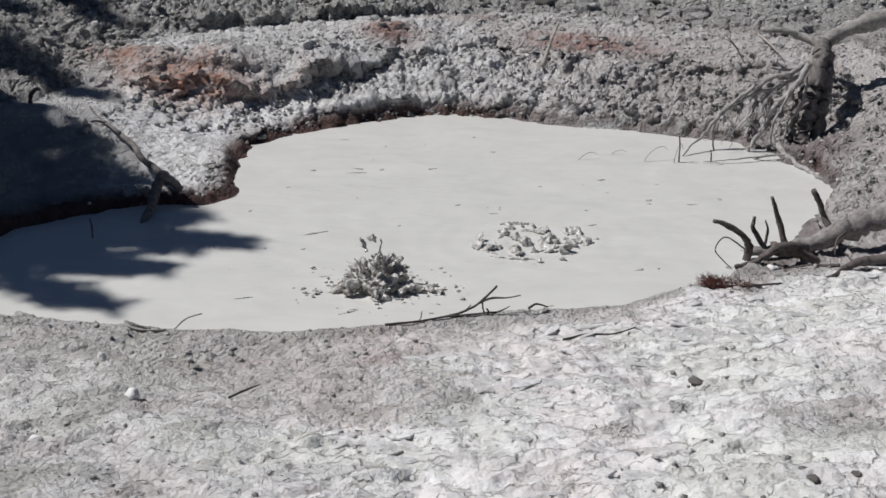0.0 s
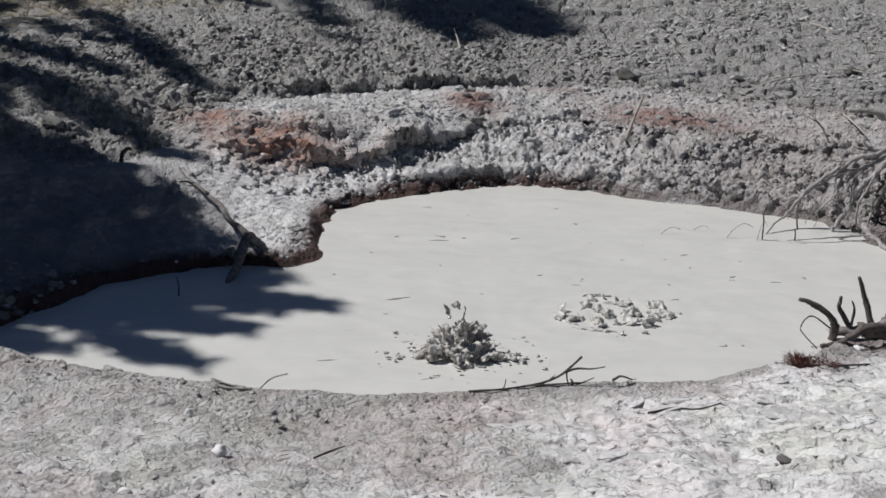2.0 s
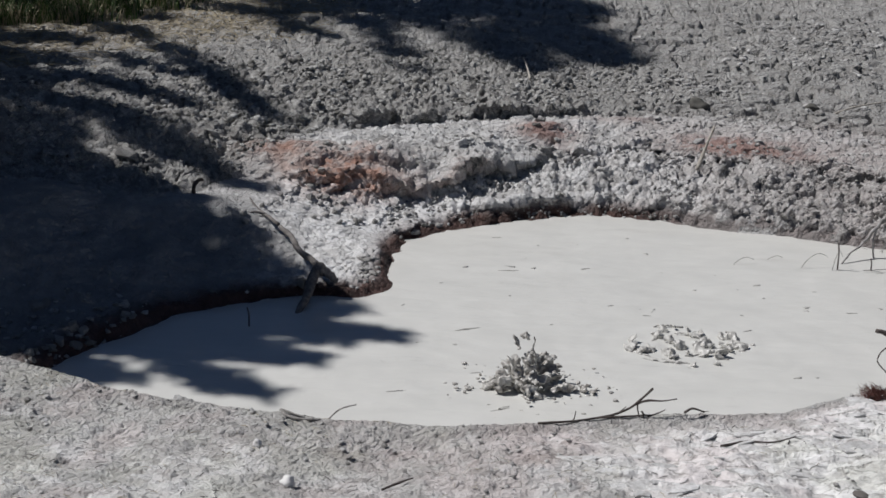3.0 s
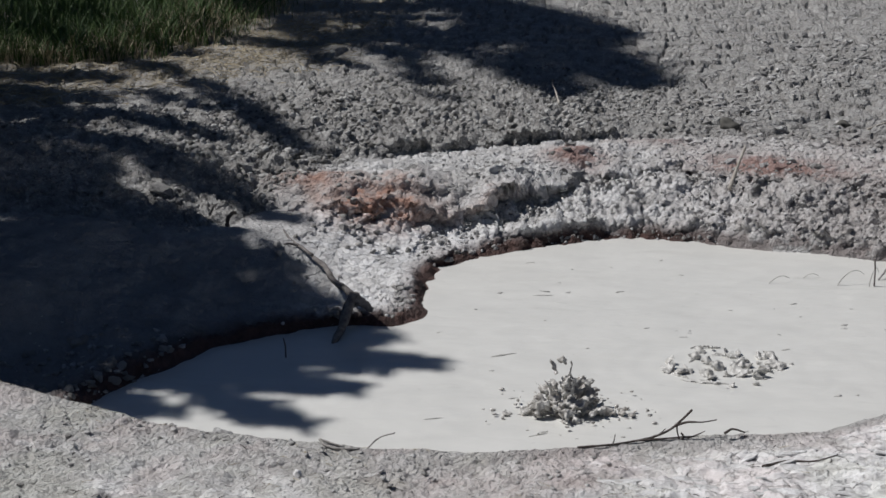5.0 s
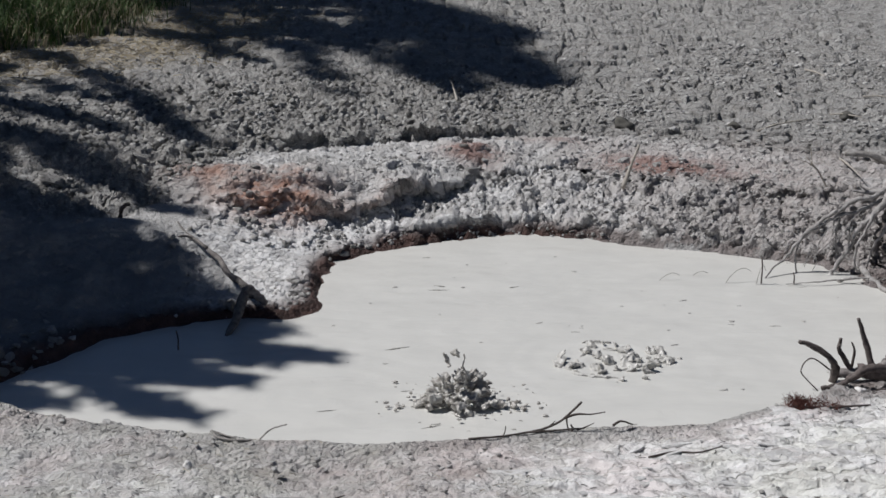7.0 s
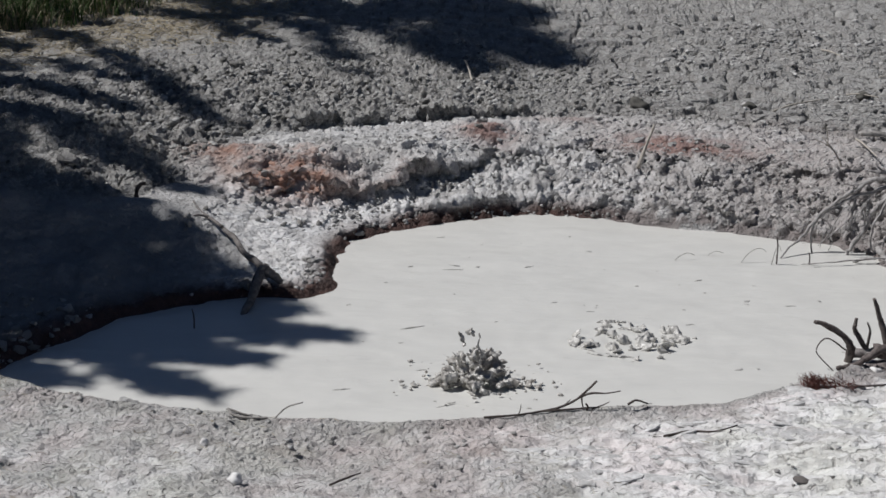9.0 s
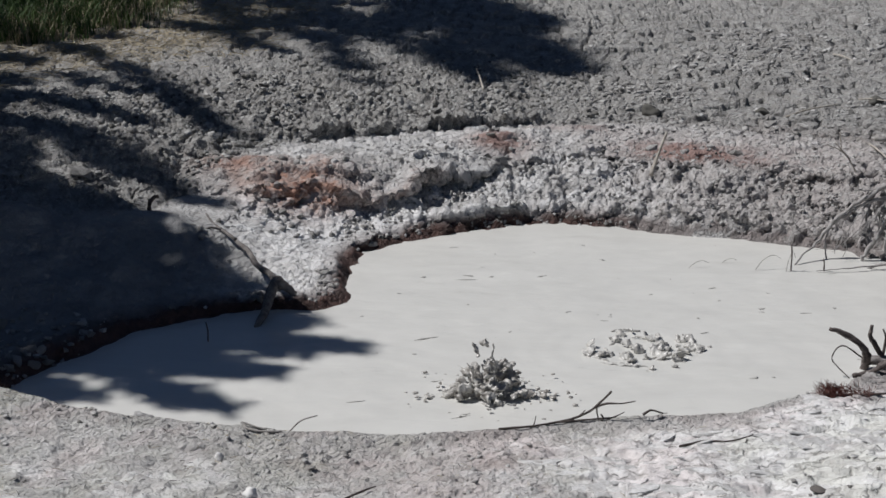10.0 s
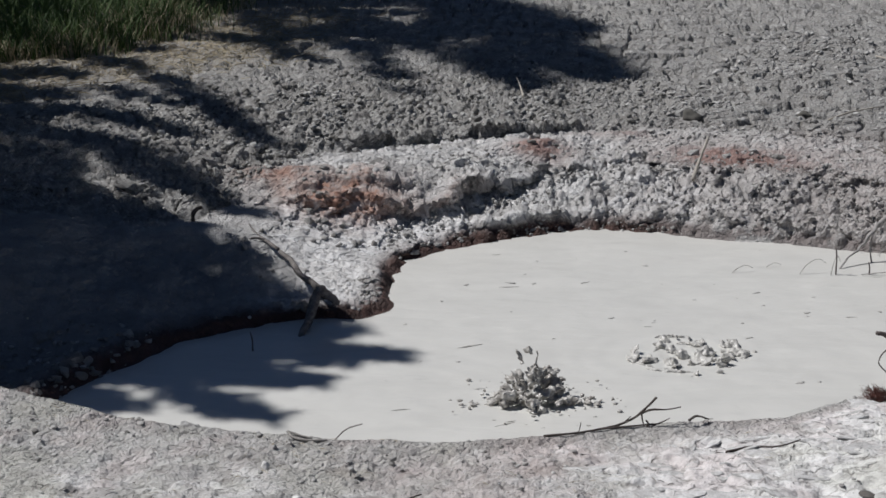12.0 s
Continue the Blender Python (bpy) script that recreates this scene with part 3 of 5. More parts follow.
me.polygons.add(len(quads))
me.polygons.foreach_set("loop_start", np.arange(len(quads)) * 4)
me.polygons.foreach_set("use_smooth", np.ones(len(quads), bool))
me.update(calc_edges=True)
me.materials.append(GROUND)
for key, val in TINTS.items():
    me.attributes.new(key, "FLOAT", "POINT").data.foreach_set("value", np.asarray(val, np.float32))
ground = tagged(new("ground", me), "lumpy grey dried mud ground with rust stains round the pool", "ground", kind="structure")

# the pool
def mud_level(x, y):
    """The pool's surface: slow swells, fine unevenness and faint rings round the two bursts."""
    z = 0.012 * fbm(x, y * 1.6, 0.7, 3, 0.5, 101) + 0.003 * fbm(x, y * 1.4, 0.12, 3, 0.5, 103)
    for cx, cy, reach, tallest in ((-0.03, 7.27, 0.40, 0.002), (0.86, 8.02, 0.50, 0.003)):
        away = np.hypot(x - cx, 1.15 * (y - cy)) + 0.14 * fbm(x, y, 0.35, 2, 0.5, 105)
        z = z + tallest * np.sin(2 * math.pi * away / 0.15) * np.exp(-(away / reach) ** 2)
    return z


px, py = np.meshgrid(np.arange(-4.2, 3.7, 0.025), np.arange(5.9, 11.5, 0.025))
pz = mud_level(px.ravel(), py.ravel())
cp = np.stack([px.ravel(), py.ravel(), pz], 1)
ip = np.arange(len(cp)).reshape(px.shape)
qp = np.stack([ip[:-1, :-1].ravel(), ip[:-1, 1:].ravel(), ip[1:, 1:].ravel(), ip[1:, :-1].ravel()], 1)
pool = tagged(mesh_object("mud_pool", cp, [tuple(map(int, q)) for q in qp], MUD), "pale grey liquid mud pool with faint ripples", "mud pool", kind="structure")


# pines beside the pool, whose shade falls on it --------------------------------------
def needle_tuft(verts, faces, c, size, rnd):
    for q in range(4):
        u = Vector((rnd.gauss(0, 1), rnd.gauss(0, 1), rnd.gauss(0, 0.7))).normalized()
        v = u.cross(Vector((rnd.gauss(0, 1), rnd.gauss(0, 1), rnd.gauss(0, 1)))).normalized()
        i = len(verts)
        verts += [c - v * 0.02 * size, c + u * 0.10 * size + v * 0.035 * size, c + u * 0.19 * size, c + u * 0.10 * size - v * 0.035 * size]
        faces.append((i, i + 1, i + 2, i + 3))


def shade_pine(base, tall, boughs, seed, label):
    """A pine whose boughs hang between the sun and the strips of ground that they shade.
    boughs: strip start x, y, end x, y, width, height of the bough, density."""
    rnd = random.Random(seed)
    bz = height(base[0], base[1]) - 0.1
    o = Vector((base[0], base[1], bz))
    tree = thing("pine_tree", label, "tree", "pines beside the pool")
    tree.location = o
    part("trunk", tube([(0, 0, 0), (0.1, 0.05, tall * 0.5), (0.05, 0.1, tall)], 0.012 * tall + 0.05, 0.025, 10, 8, 0.08, seed), BARK, tree)
    verts, faces = [], []
    for n, (ax, ay, bx, by, width, high, dense) in enumerate(boughs):
        up = TO_SUN * (high / TO_SUN.z)
        a, b = Vector((ax, ay, max(0.0, height(ax, ay)))) + up - o, Vector((bx, by, max(0.0, height(bx, by)))) + up - o
        b.z += rnd.uniform(-0.3, 0.1)
        root = Vector((0.05, 0.05, min(tall - 0.3, max(1.8, a.z - 0.25 * a.xy.length))))
        part("limb", tube([root, root.lerp(a, 0.6) + Vector((0, 0, 0.15)), a, a.lerp(b, 0.5), b], 0.035, 0.005, 6, 4, 0.1, seed + n), BARK, tree)
        run = b - a
        side = Vector((-run.y, run.x, 0)).normalized()
        for k in range(int(dense * run.length * (width + 0.05) * 260)):
            t = rnd.random()
            w = width * 0.5 * (1.0 if t < 0.35 else 1.25 - 0.75 * t)
            lobe = 0.75 + 0.5 * noise.noise(Vector((t * run.length * 3.1, n * 4.7, seed)))
            if dense < 2.0 and noise.noise(Vector((2.6 * run.length * t / 2.0, 3.7 * n, 0.4 * seed))) + rnd.uniform(-0.15, 0.15) < -0.30:
                continue
            c = a + run * t ** 0.8 + side * max(-1.3, min(1.3, rnd.gauss(0, 0.55))) * w * lobe + Vector((0, 0, rnd.gauss(0, 0.12)))
            needle_tuft(verts, faces, c, rnd.uniform(0.55, 1.0), rnd)
    crown = part("crown", (verts, faces), NEEDLES, tree, smooth=False)
    crown["kind"] = "stuff"
    return tree


def sky_block_pine(base, tall, low, spread, seed, whorls=22):
    """A pine with whorls of drooping boughs."""
    rnd = random.Random(seed)
    tree = thing("pine_tree", "dark green unseen pine added to block sky light", "tree", "pines beside the pool")
    tree.location = (base[0], base[1], height(base[0], base[1]) - 0.1)
    part("trunk", tube([(0, 0, 0), (0.1, 0.05, tall * 0.5), (0, 0.1, tall)], 0.014 * tall + 0.03, 0.02, 10, 8, 0.08, seed), BARK, tree)
    verts, faces = [], []
    for w in range(whorls):
        f = w / (whorls - 1)
        root = Vector((0.05, 0.05, low + (tall - low) * f))
        for b in range(rnd.randint(3, 5)):
            ang, length = rnd.uniform(0, 6.283), (spread * (1 - f) ** 0.8 + 0.25) * rnd.uniform(0.55, 1.1)
            tip = root + Vector((math.cos(ang), math.sin(ang), rnd.uniform(-0.25, 0.1))) * length
            part("limb", tube([root, root.lerp(tip, 0.5) + Vector((0, 0, 0.1)), tip], 0.03, 0.006, 4, 3, 0.1, seed + w), BARK, tree)
            for k in range(int(26 * length) + 5):
                needle_tuft(verts, faces, root.lerp(tip, rnd.uniform(0.2, 1)) + Vector((rnd.gauss(0, 0.15), rnd.gauss(0, 0.15), rnd.gauss(0, 0.08))), 1.3, rnd)
    part("crown", (verts, faces), NEEDLES, tree, smooth=False)["kind"] = "stuff"
    return tree


shade_pine((-6.8, 9.0), 7.2, [
    (-2.70, 8.20, -0.88, 8.03, 0.44, 5.6, 2.4), (-2.80, 7.86, -1.22, 7.58, 0.34, 5.2, 2.4),
    (-1.75, 8.54, -1.02, 8.43, 0.12, 6.2, 3.0), (-2.80, 7.52, -2.28, 7.16, 0.20, 4.8, 2.2), (-2.75, 8.0, -1.55, 7.84, 0.26, 5.4, 2.4), (-2.65, 7.68, -2.05, 7.62, 0.2, 5.0, 2.2), (-3.7, 7.8, -2.75, 7.6, 0.3, 4.8, 2.0), (-3.5, 7.5, -2.75, 7.35, 0.2, 4.8, 1.6),
    (-2.45, 7.78, -1.56, 7.07, 0.17, 5.0, 2.2), (-4.60, 9.30, -1.92, 9.40, 0.58, 4.6, 2.0),
    (-4.30, 8.90, -1.66, 9.00, 0.58, 5.0, 2.0), (-4.40, 8.55, -1.42, 8.64, 0.60, 5.4, 2.0)], 5,
    "pine with long drooping boughs over the pool")
shade_pine((-7.3, 9.9), 6.4, [
    (-4.30, 8.30, -1.36, 8.40, 0.45, 5.0, 2.0), (-4.2, 10.36, -2.74, 10.06, 0.30, 5.0, 2.2), (-4.60, 7.90, -2.45, 7.95, 0.50, 4.6, 1.2),
    (-4.9, 9.88, -2.24, 9.72, 0.62, 5.0, 2.0),
    (-2.95, 10.80, -2.0, 10.24, 0.13, 5.4, 1.6), (-5.1, 10.30, -3.0, 10.12, 0.42, 4.6, 2.0), (-4.7, 10.55, -3.55, 10.42, 0.35, 5.0, 2.2), (-3.8, 10.0, -2.75, 9.85, 0.35, 5.2, 2.2), (-4.6, 7.5, -3.1, 7.35, 0.4, 4.6, 0.9),
    (-5.2, 8.6, -3.6, 8.3, 1.0, 4.4, 1.6), (-5.6, 9.9, -4.0, 9.2, 0.9, 4.2, 1.6)], 9,
    "pine with thick low boughs beside the bank")
shade_pine((-8.7, 13.0), 7.0, [
    (-6.2, 15.9, -4.75, 15.45, 0.34, 5.6, 1.8), (-4.8, 15.45, -3.45, 13.85, 0.42, 5.8, 1.5), (-3.5, 13.8, -2.12, 11.55, 0.36, 6.2, 1.3),
    (-5.4, 16.40, -3.85, 15.72, 0.12, 5.6, 1.4),
    (-6.4, 14.7, -4.65, 14.40, 0.75, 5.2, 2.2), (-6.2, 13.8, -4.45, 13.2, 0.90, 5.0, 2.2), (-5.9, 12.9, -4.05, 12.2, 0.90, 4.8, 2.2),
    (-5.5, 11.9, -3.75, 11.4, 0.80, 4.8, 2.2), (-5.2, 11.1, -3.55, 10.70, 0.75, 4.6, 2.2),
    (-4.3, 12.7, -2.90, 11.65, 0.50, 5.6, 1.7), (-4.0, 11.55, -2.6, 10.60, 0.50, 5.4, 1.8), (-4.4, 13.9, -3.3, 12.8, 0.4, 5.6, 0.9)], 14,
    "pine with sparse ragged boughs behind the bank")
shade_pine((-9.3, 17.6), 12.2, [
    (-0.9, 18.75, 0.95, 14.75, 1.6, 11, 2.0), (-1.2, 19.4, 0.6, 17.0, 1.7, 10.6, 2.0), (-1.4, 17.95, 0.05, 14.25, 1.1, 10.6, 1.4),
    (-2.6, 18.75, -0.7, 15.35, 1, 10, 1), (-3.7, 18.15, -1.7, 15.75, 0.9, 9.2, 1),
    (-2, 16.15, -1.05, 13.55, 0.4, 10.2, 1), (-3.6, 16.85, -2.3, 15.15, 0.5, 9, 1),
    (-0.6, 15.65, 0.15, 13.75, 0.55, 10.6, 0.9), (-4.6, 20.15, -2, 19.55, 1.6, 9.4, 2.0), (-4.2, 18.95, -1.2, 18.6, 0.7, 9.6, 2.0), (-2, 21.05, -0.4, 18.55, 1.8, 10.4, 2.0), (-3.8, 18.6, -1.3, 16.4, 1.0, 9.6, 0.9), (-4.4, 17.4, -2.6, 16.4, 0.5, 9.0, 1.0), (-7.6, 16.4, -5.45, 16.1, 1.1, 7.5, 2.0), (-8.0, 17.8, -5.6, 17.4, 1.3, 8.0, 1.6), (-8.0, 19.6, -4.0, 19.0, 1.5, 8.4, 1.0)], 21,
    "tall pine with a broad dense crown")
# unseen pines added to block sky light and deepen the shade
for n, (tx, ty, th) in enumerate(((-14.5, 9.5, 9), (-16.0, 14.0, 11), (-12.5, 4.0, 8), (-15.0, 6.0, 10), (-13.0, 20.5, 9))):
    sky_block_pine((tx, ty), th, 1.2, 2.4, 40 + n)


# dead wood ---------------------------------------------------------------------
def uprooted_tree():
    t = thing("uprooted_tree", "bleached dead tree with bare roots fanned over the pool's edge", "dead tree")
    t.location = (3.2, 10.3, 0.5)
    o = Vector(t.location)

    def w(*pts):
        return [Vector(p) - o for p in pts]

    part("trunk", tube(w((5.8, 11.3, 1.22), (4.7, 10.75, 1.05), (3.73, 10.36, 0.894), (3.53, 10.35, 0.841), (3.39, 10.35, 0.777), (3.29, 10.33, 0.703), (3.22, 10.27, 0.63), (3.13, 10.17, 0.57)), 0.075, 0.034, 12, 8, 0.24, 1), GREY_WOOD, t)
    part("side_limb", tube(w((3.31, 10.38, 0.68), (3.17, 10.5, 0.715), (3.04, 10.52, 0.755), (2.86, 10.52, 0.765)), 0.036, 0.016, 9, 6, 0.25, 2), GREY_WOOD, t)
    part("side_limb", tube(w((3.14, 10.19, 0.58), (3.04, 10.19, 0.547), (2.95, 10.19, 0.543), (2.85, 10.19, 0.556)), 0.024, 0.009, 8, 6, 0.25, 3), ROOT_WOOD, t)
    part("side_limb", tube(w((2.96, 10.19, 0.55), (2.90, 10.18, 0.60), (2.91, 10.2, 0.65)), 0.009, 0.004, 6, 5, 0.25, 4), ROOT_WOOD, t)
    stout = [   # the bark-covered butt that runs down to the mud, its shade put into dark wood
        (w((3.25, 10.27, 0.72), (3.20, 10.12, 0.62), (3.14, 10.0, 0.46), (3.09, 9.93, 0.28), (3.04, 9.85, 0.10), (3.01, 9.8, -0.08)), 0.055, 0.060),
        (w((3.28, 10.28, 0.68), (3.24, 10.08, 0.50), (3.19, 9.96, 0.26), (3.14, 9.85, -0.06)), 0.055, 0.050),
        (w((3.17, 10.15, 0.56), (3.06, 10.0, 0.38), (2.98, 9.93, 0.18), (2.95, 9.85, -0.05)), 0.040, 0.030)]
    for i, (pts, a, b) in enumerate(stout):
        part("root", tube(pts, a, b, 12, 9, 0.22, 90 + i, 0.012), STUMP_WOOD, t, "thick bark-covered root, darkened for shade")
    fan = [
        (w((3.10, 10.08, 0.615), (2.945, 10.0, 0.553), (2.843, 10.0, 0.543), (2.727, 10.0, 0.47), (2.591, 10.0, 0.376), (2.438, 9.98, 0.23), (2.33, 9.93, 0.11), (2.20, 9.80, 0.04), (2.10, 9.70, -0.04)), 0.026, 0.006),
        (w((3.03, 10.02, 0.53), (2.872, 10.0, 0.455), (2.712, 10.0, 0.407), (2.594, 10.0, 0.344), (2.439, 9.99, 0.217)), 0.020, 0.008),
        (w((3.07, 9.95, 0.64), (3.0, 9.9, 0.526), (2.929, 9.9, 0.444), (2.837, 9.9, 0.339), (2.787, 9.9, 0.214), (2.716, 9.9, 0.087), (2.63, 9.88, -0.04)), 0.027, 0.015),
        (w((2.93, 9.88, 0.46), (2.867, 9.86, 0.311), (2.82, 9.85, 0.228), (2.828, 9.85, 0.06), (2.93, 9.83, 0.02)), 0.013, 0.006),
        (w((2.63, 10.0, 0.545), (2.632, 10.0, 0.505), (2.724, 10.0, 0.497), (2.84, 10.0, 0.54)), 0.005, 0.008),
        (w((3.06, 9.93, 0.50), (3.02, 9.88, 0.34), (2.94, 9.86, 0.22), (2.90, 9.84, 0.05)), 0.014, 0.008),
        (w((2.87, 9.82, 0.06), (2.91, 9.60, 0.025), (2.98, 9.35, 0.01), (3.05, 9.15, 0.0)), 0.030, 0.012),
        (w((2.82, 9.70, 0.03), (2.6, 9.63, 0.03), (2.45, 9.60, 0.025), (2.27, 9.58, 0.015)), 0.008, 0.003),
        (w((2.66, 9.70, 0.0), (2.72, 9.66, 0.035), (2.80, 9.66, 0.04), (2.92, 9.68, 0.04)), 0.010, 0.006),
        (w((2.44, 9.98, 0.22), (2.41, 9.95, 0.12), (2.42, 9.92, -0.02)), 0.008, 0.006),
        (w((2.72, 10.0, 0.40), (2.70, 9.98, 0.25), (2.72, 9.95, 0.08)), 0.012, 0.006),
        (w((2.83, 10.0, 0.44), (2.79, 9.97, 0.30), (2.80, 9.94, 0.14)), 0.010, 0.005),
    ]
    rnd = random.Random(12)
    for k in range(16):     # fine rootlets hanging from the fan
        a = Vector((rnd.uniform(2.45, 2.95), rnd.uniform(9.88, 10.0), 0))
        a.z = 0.62 * (a.x - 2.1) + rnd.uniform(-0.12, 0.04)
        b = a + Vector((rnd.gauss(-0.06, 0.07), rnd.uniform(-0.08, 0.0), -rnd.uniform(0.08, 0.22)))
        fan.append(([a - o, a.lerp(b, 0.5) + Vector((rnd.gauss(0, 0.02), 0, 0)) - o, b - o], 0.006, 0.002))
    for i, (pts, a, b) in enumerate(fan):
        part("root" if i < 12 else "rootlet", tube(pts, 0.85 * a, 0.85 * b, 7, 6, 0.3, 10 + i, 0.3 * a), ROOT_WOOD, t)
    return t


uprooted_tree()


def stick(name, label, pieces, material, origin, category="stick", first="stem", other="twig", group="", rest=None):
    """pieces: (points, thick end, thin end) in the world; the first is the stem."""
    o = Vector(origin)
    t = thing(name, label, category, group)
    t.location = o
    for i, (pts, a, b) in enumerate(pieces):
        part(first if i == 0 else other, tube([Vector(p) - o for p in pts], a, b, 7, 5, 0.2, 30 + i + len(label), a * 0.12), material if i == 0 or rest is None else rest, t)
    return t


stick("snag_log", "half-sunk brown log with broken upright branch stubs", [
    ([(4.5, 7.78, 0.62), (3.6, 7.76, 0.42), (2.94, 7.74, 0.26), (2.75, 7.74, 0.185), (2.60, 7.73, 0.12), (2.40, 7.72, 0.065), (2.15, 7.71, 0.05)], 0.105, 0.028),
    ([(2.14, 7.72, -0.02), (2.14, 7.66, 0.09), (2.10, 7.64, 0.16), (2.01, 7.64, 0.225), (1.97, 7.64, 0.25), (1.91, 7.64, 0.265)], 0.024, 0.012),
    ([(2.25, 7.72, 0.06), (2.19, 7.72, 0.15), (2.165, 7.72, 0.20), (2.17, 7.72, 0.26)], 0.017, 0.010),
    ([(2.25, 7.74, 0.06), (2.26, 7.74, 0.17), (2.24, 7.74, 0.23)], 0.010, 0.004),
    ([(2.38, 7.76, 0.06), (2.34, 7.8, 0.20), (2.31, 7.8, 0.28), (2.28, 7.8, 0.355)], 0.022, 0.009),
    ([(2.68, 7.8, 0.12), (2.63, 7.88, 0.20), (2.60, 7.88, 0.28), (2.55, 7.88, 0.37)], 0.023, 0.016),
    ([(2.44, 7.55, 0.13), (2.32, 7.48, 0.165), (2.24, 7.45, 0.170), (2.17, 7.45, 0.115), (2.10, 7.45, 0.07), (2.01, 7.45, 0.055)], 0.030, 0.014),
    ([(2.24, 7.52, 0.13), (2.33, 7.50, 0.135), (2.42, 7.50, 0.10), (2.50, 7.50, 0.06)], 0.045, 0.022),
    ([(2.70, 7.66, 0.19), (2.62, 7.58, 0.16), (2.60, 7.52, 0.10)], 0.008, 0.004),
    ([(2.40, 7.62, 0.10), (2.30, 7.54, 0.13), (2.17, 7.52, 0.09)], 0.03, 0.012),
    ([(2.10, 7.62, 0.10), (1.98, 7.60, 0.18), (1.925, 7.60, 0.11), (1.955, 7.58, 0.06), (2.02, 7.55, 0.0)], 0.005, 0.003),
], LOG_WOOD, (2.7, 7.7, 0.05), "log", "log", "branch_stub", rest=BROWN_WOOD)
stick("fallen_branch", "thin dark fallen branch lying on the shore", [
    ([(3.3, 7.0, 0.36), (2.70, 6.97, 0.285), (2.57, 6.96, 0.275), (2.46, 6.90, 0.265), (2.38, 6.82, 0.255), (2.24, 6.72, 0.245)], 0.034, 0.010),
    ([(2.46, 7.0, 0.235), (2.34, 7.03, 0.225), (2.24, 7.02, 0.22), (2.16, 7.0, 0.215)], 0.013, 0.005),
    ([(2.30, 6.84, 0.24), (2.1, 6.80, 0.225), (1.9, 6.74, 0.225), (1.74, 6.68, 0.22)], 0.007, 0.003),
    ([(2.33, 7.0, 0.225), (2.15, 6.95, 0.225), (2.0, 6.92, 0.22)], 0.006, 0.003)], BROWN_WOOD, (2.5, 6.95, 0.2), "branch")
stick("forked_twig", "dark forked twig on the near lip of the pool", [
    ([(0.03, 6.30, height(0.03, 6.30) + 0.004), (0.2, 6.34, height(0.2, 6.34) + 0.008), (0.36, 6.40, height(0.36, 6.40) + 0.012), (0.46, 6.43, 0.245), (0.52, 6.43, 0.295), (0.58, 6.43, 0.36)], 0.005, 0.006),
    ([(0.50, 6.45, 0.265), (0.56, 6.45, 0.288), (0.63, 6.45, 0.288), (0.70, 6.45, 0.302)], 0.006, 0.003),
    ([(0.51, 6.45, 0.27), (0.515, 6.44, 0.23), (0.53, 6.43, 0.18)], 0.005, 0.003),
    ([(0.19, 6.38, 0.19), (0.205, 6.38, 0.21), (0.212, 6.38, 0.25)], 0.004, 0.002),
    ([(0.30, 6.38, height(0.30, 6.38) + 0.01), (0.46, 6.41, height(0.46, 6.41) + 0.012), (0.60, 6.43, height(0.60, 6.43) + 0.012)], 0.006, 0.003),
    ([(0.53, 6.42, 0.20), (0.54, 6.42, 0.225), (0.53, 6.42, 0.245)], 0.007, 0.004),
    ([(0.56, 6.42, 0.215), (0.61, 6.43, 0.232), (0.645, 6.43, 0.252)], 0.004, 0.002),
    ([(0.40, 6.43, 0.215), (0.43, 6.43, 0.235), (0.455, 6.43, 0.26)], 0.004, 0.002)], DARK_WOOD, (0.4, 6.43, 0.18), "twig")
stick("twig_end", "short dark twig on the pool's lip", [([(0.74, 6.46, 0.225), (0.78, 6.47, 0.245), (0.84, 6.48, 0.225)], 0.007, 0.004)], DARK_WOOD, (0.78, 6.47, 0.2), "twig")
stick("curved_twig", "thin curved grey twig on the near lip", [
    ([(-1.22, 6.33, height(-1.22, 6.33) + 0.012), (-1.12, 6.29, height(-1.12, 6.29) + 0.008), (-1.02, 6.32, height(-1.02, 6.32) + 0.01), (-0.93, 6.33, 0.235), (-0.85, 6.33, 0.263)], 0.006, 0.003),
    ([(-1.22, 6.33, height(-1.22, 6.33) + 0.012), (-1.17, 6.26, height(-1.17, 6.26) + 0.01), (-1.06, 6.25, height(-1.06, 6.25) + 0.01), (-1.0, 6.30, height(-1.0, 6.30) + 0.01)], 0.008, 0.004)], GREY_WOOD, (-1.05, 6.33, 0.18), "twig")
stick("stump_branch", "peeling pale branch leaning on a broken stump", [
    ([(-1.41, 8.74, 0.19), (-1.44, 8.64, 0.12), (-1.46, 8.52, 0.05), (-1.50, 8.36, -0.03)], 0.040, 0.020),
    ([(-1.41, 8.74, 0.18), (-1.48, 8.9, 0.185), (-1.60, 9.08, 0.20), (-1.68, 9.28, 0.225), (-1.79, 9.46, 0.245)], 0.026, 0.016),
    ([(-1.81, 9.48, 0.26), (-1.95, 9.73, 0.26), (-2.03, 9.83, 0.28), (-2.10, 9.92, 0.33)], 0.014, 0.006),
    ([(-1.41, 8.74, 0.18), (-1.35, 8.71, 0.16), (-1.28, 8.67, 0.12)], 0.045, 0.018),
    ([(-1.95, 9.73, 0.26), (-2.02, 9.72, 0.28), (-2.08, 9.70, 0.27)], 0.010, 0.005)], STUMP_WOOD, (-1.45, 8.75, 0.05), "branch", "stump", "limb", rest=STUMP_WOOD)
stick("leaning_stick", "thin pale stick leaning on the far bank", [
    ([(1.27, 11.19, 0.32), (1.33, 11.24, 0.48), (1.40, 11.3, 0.66)], 0.016, 0.009)], PALE_WOOD, (1.28, 11.2, 0.36))


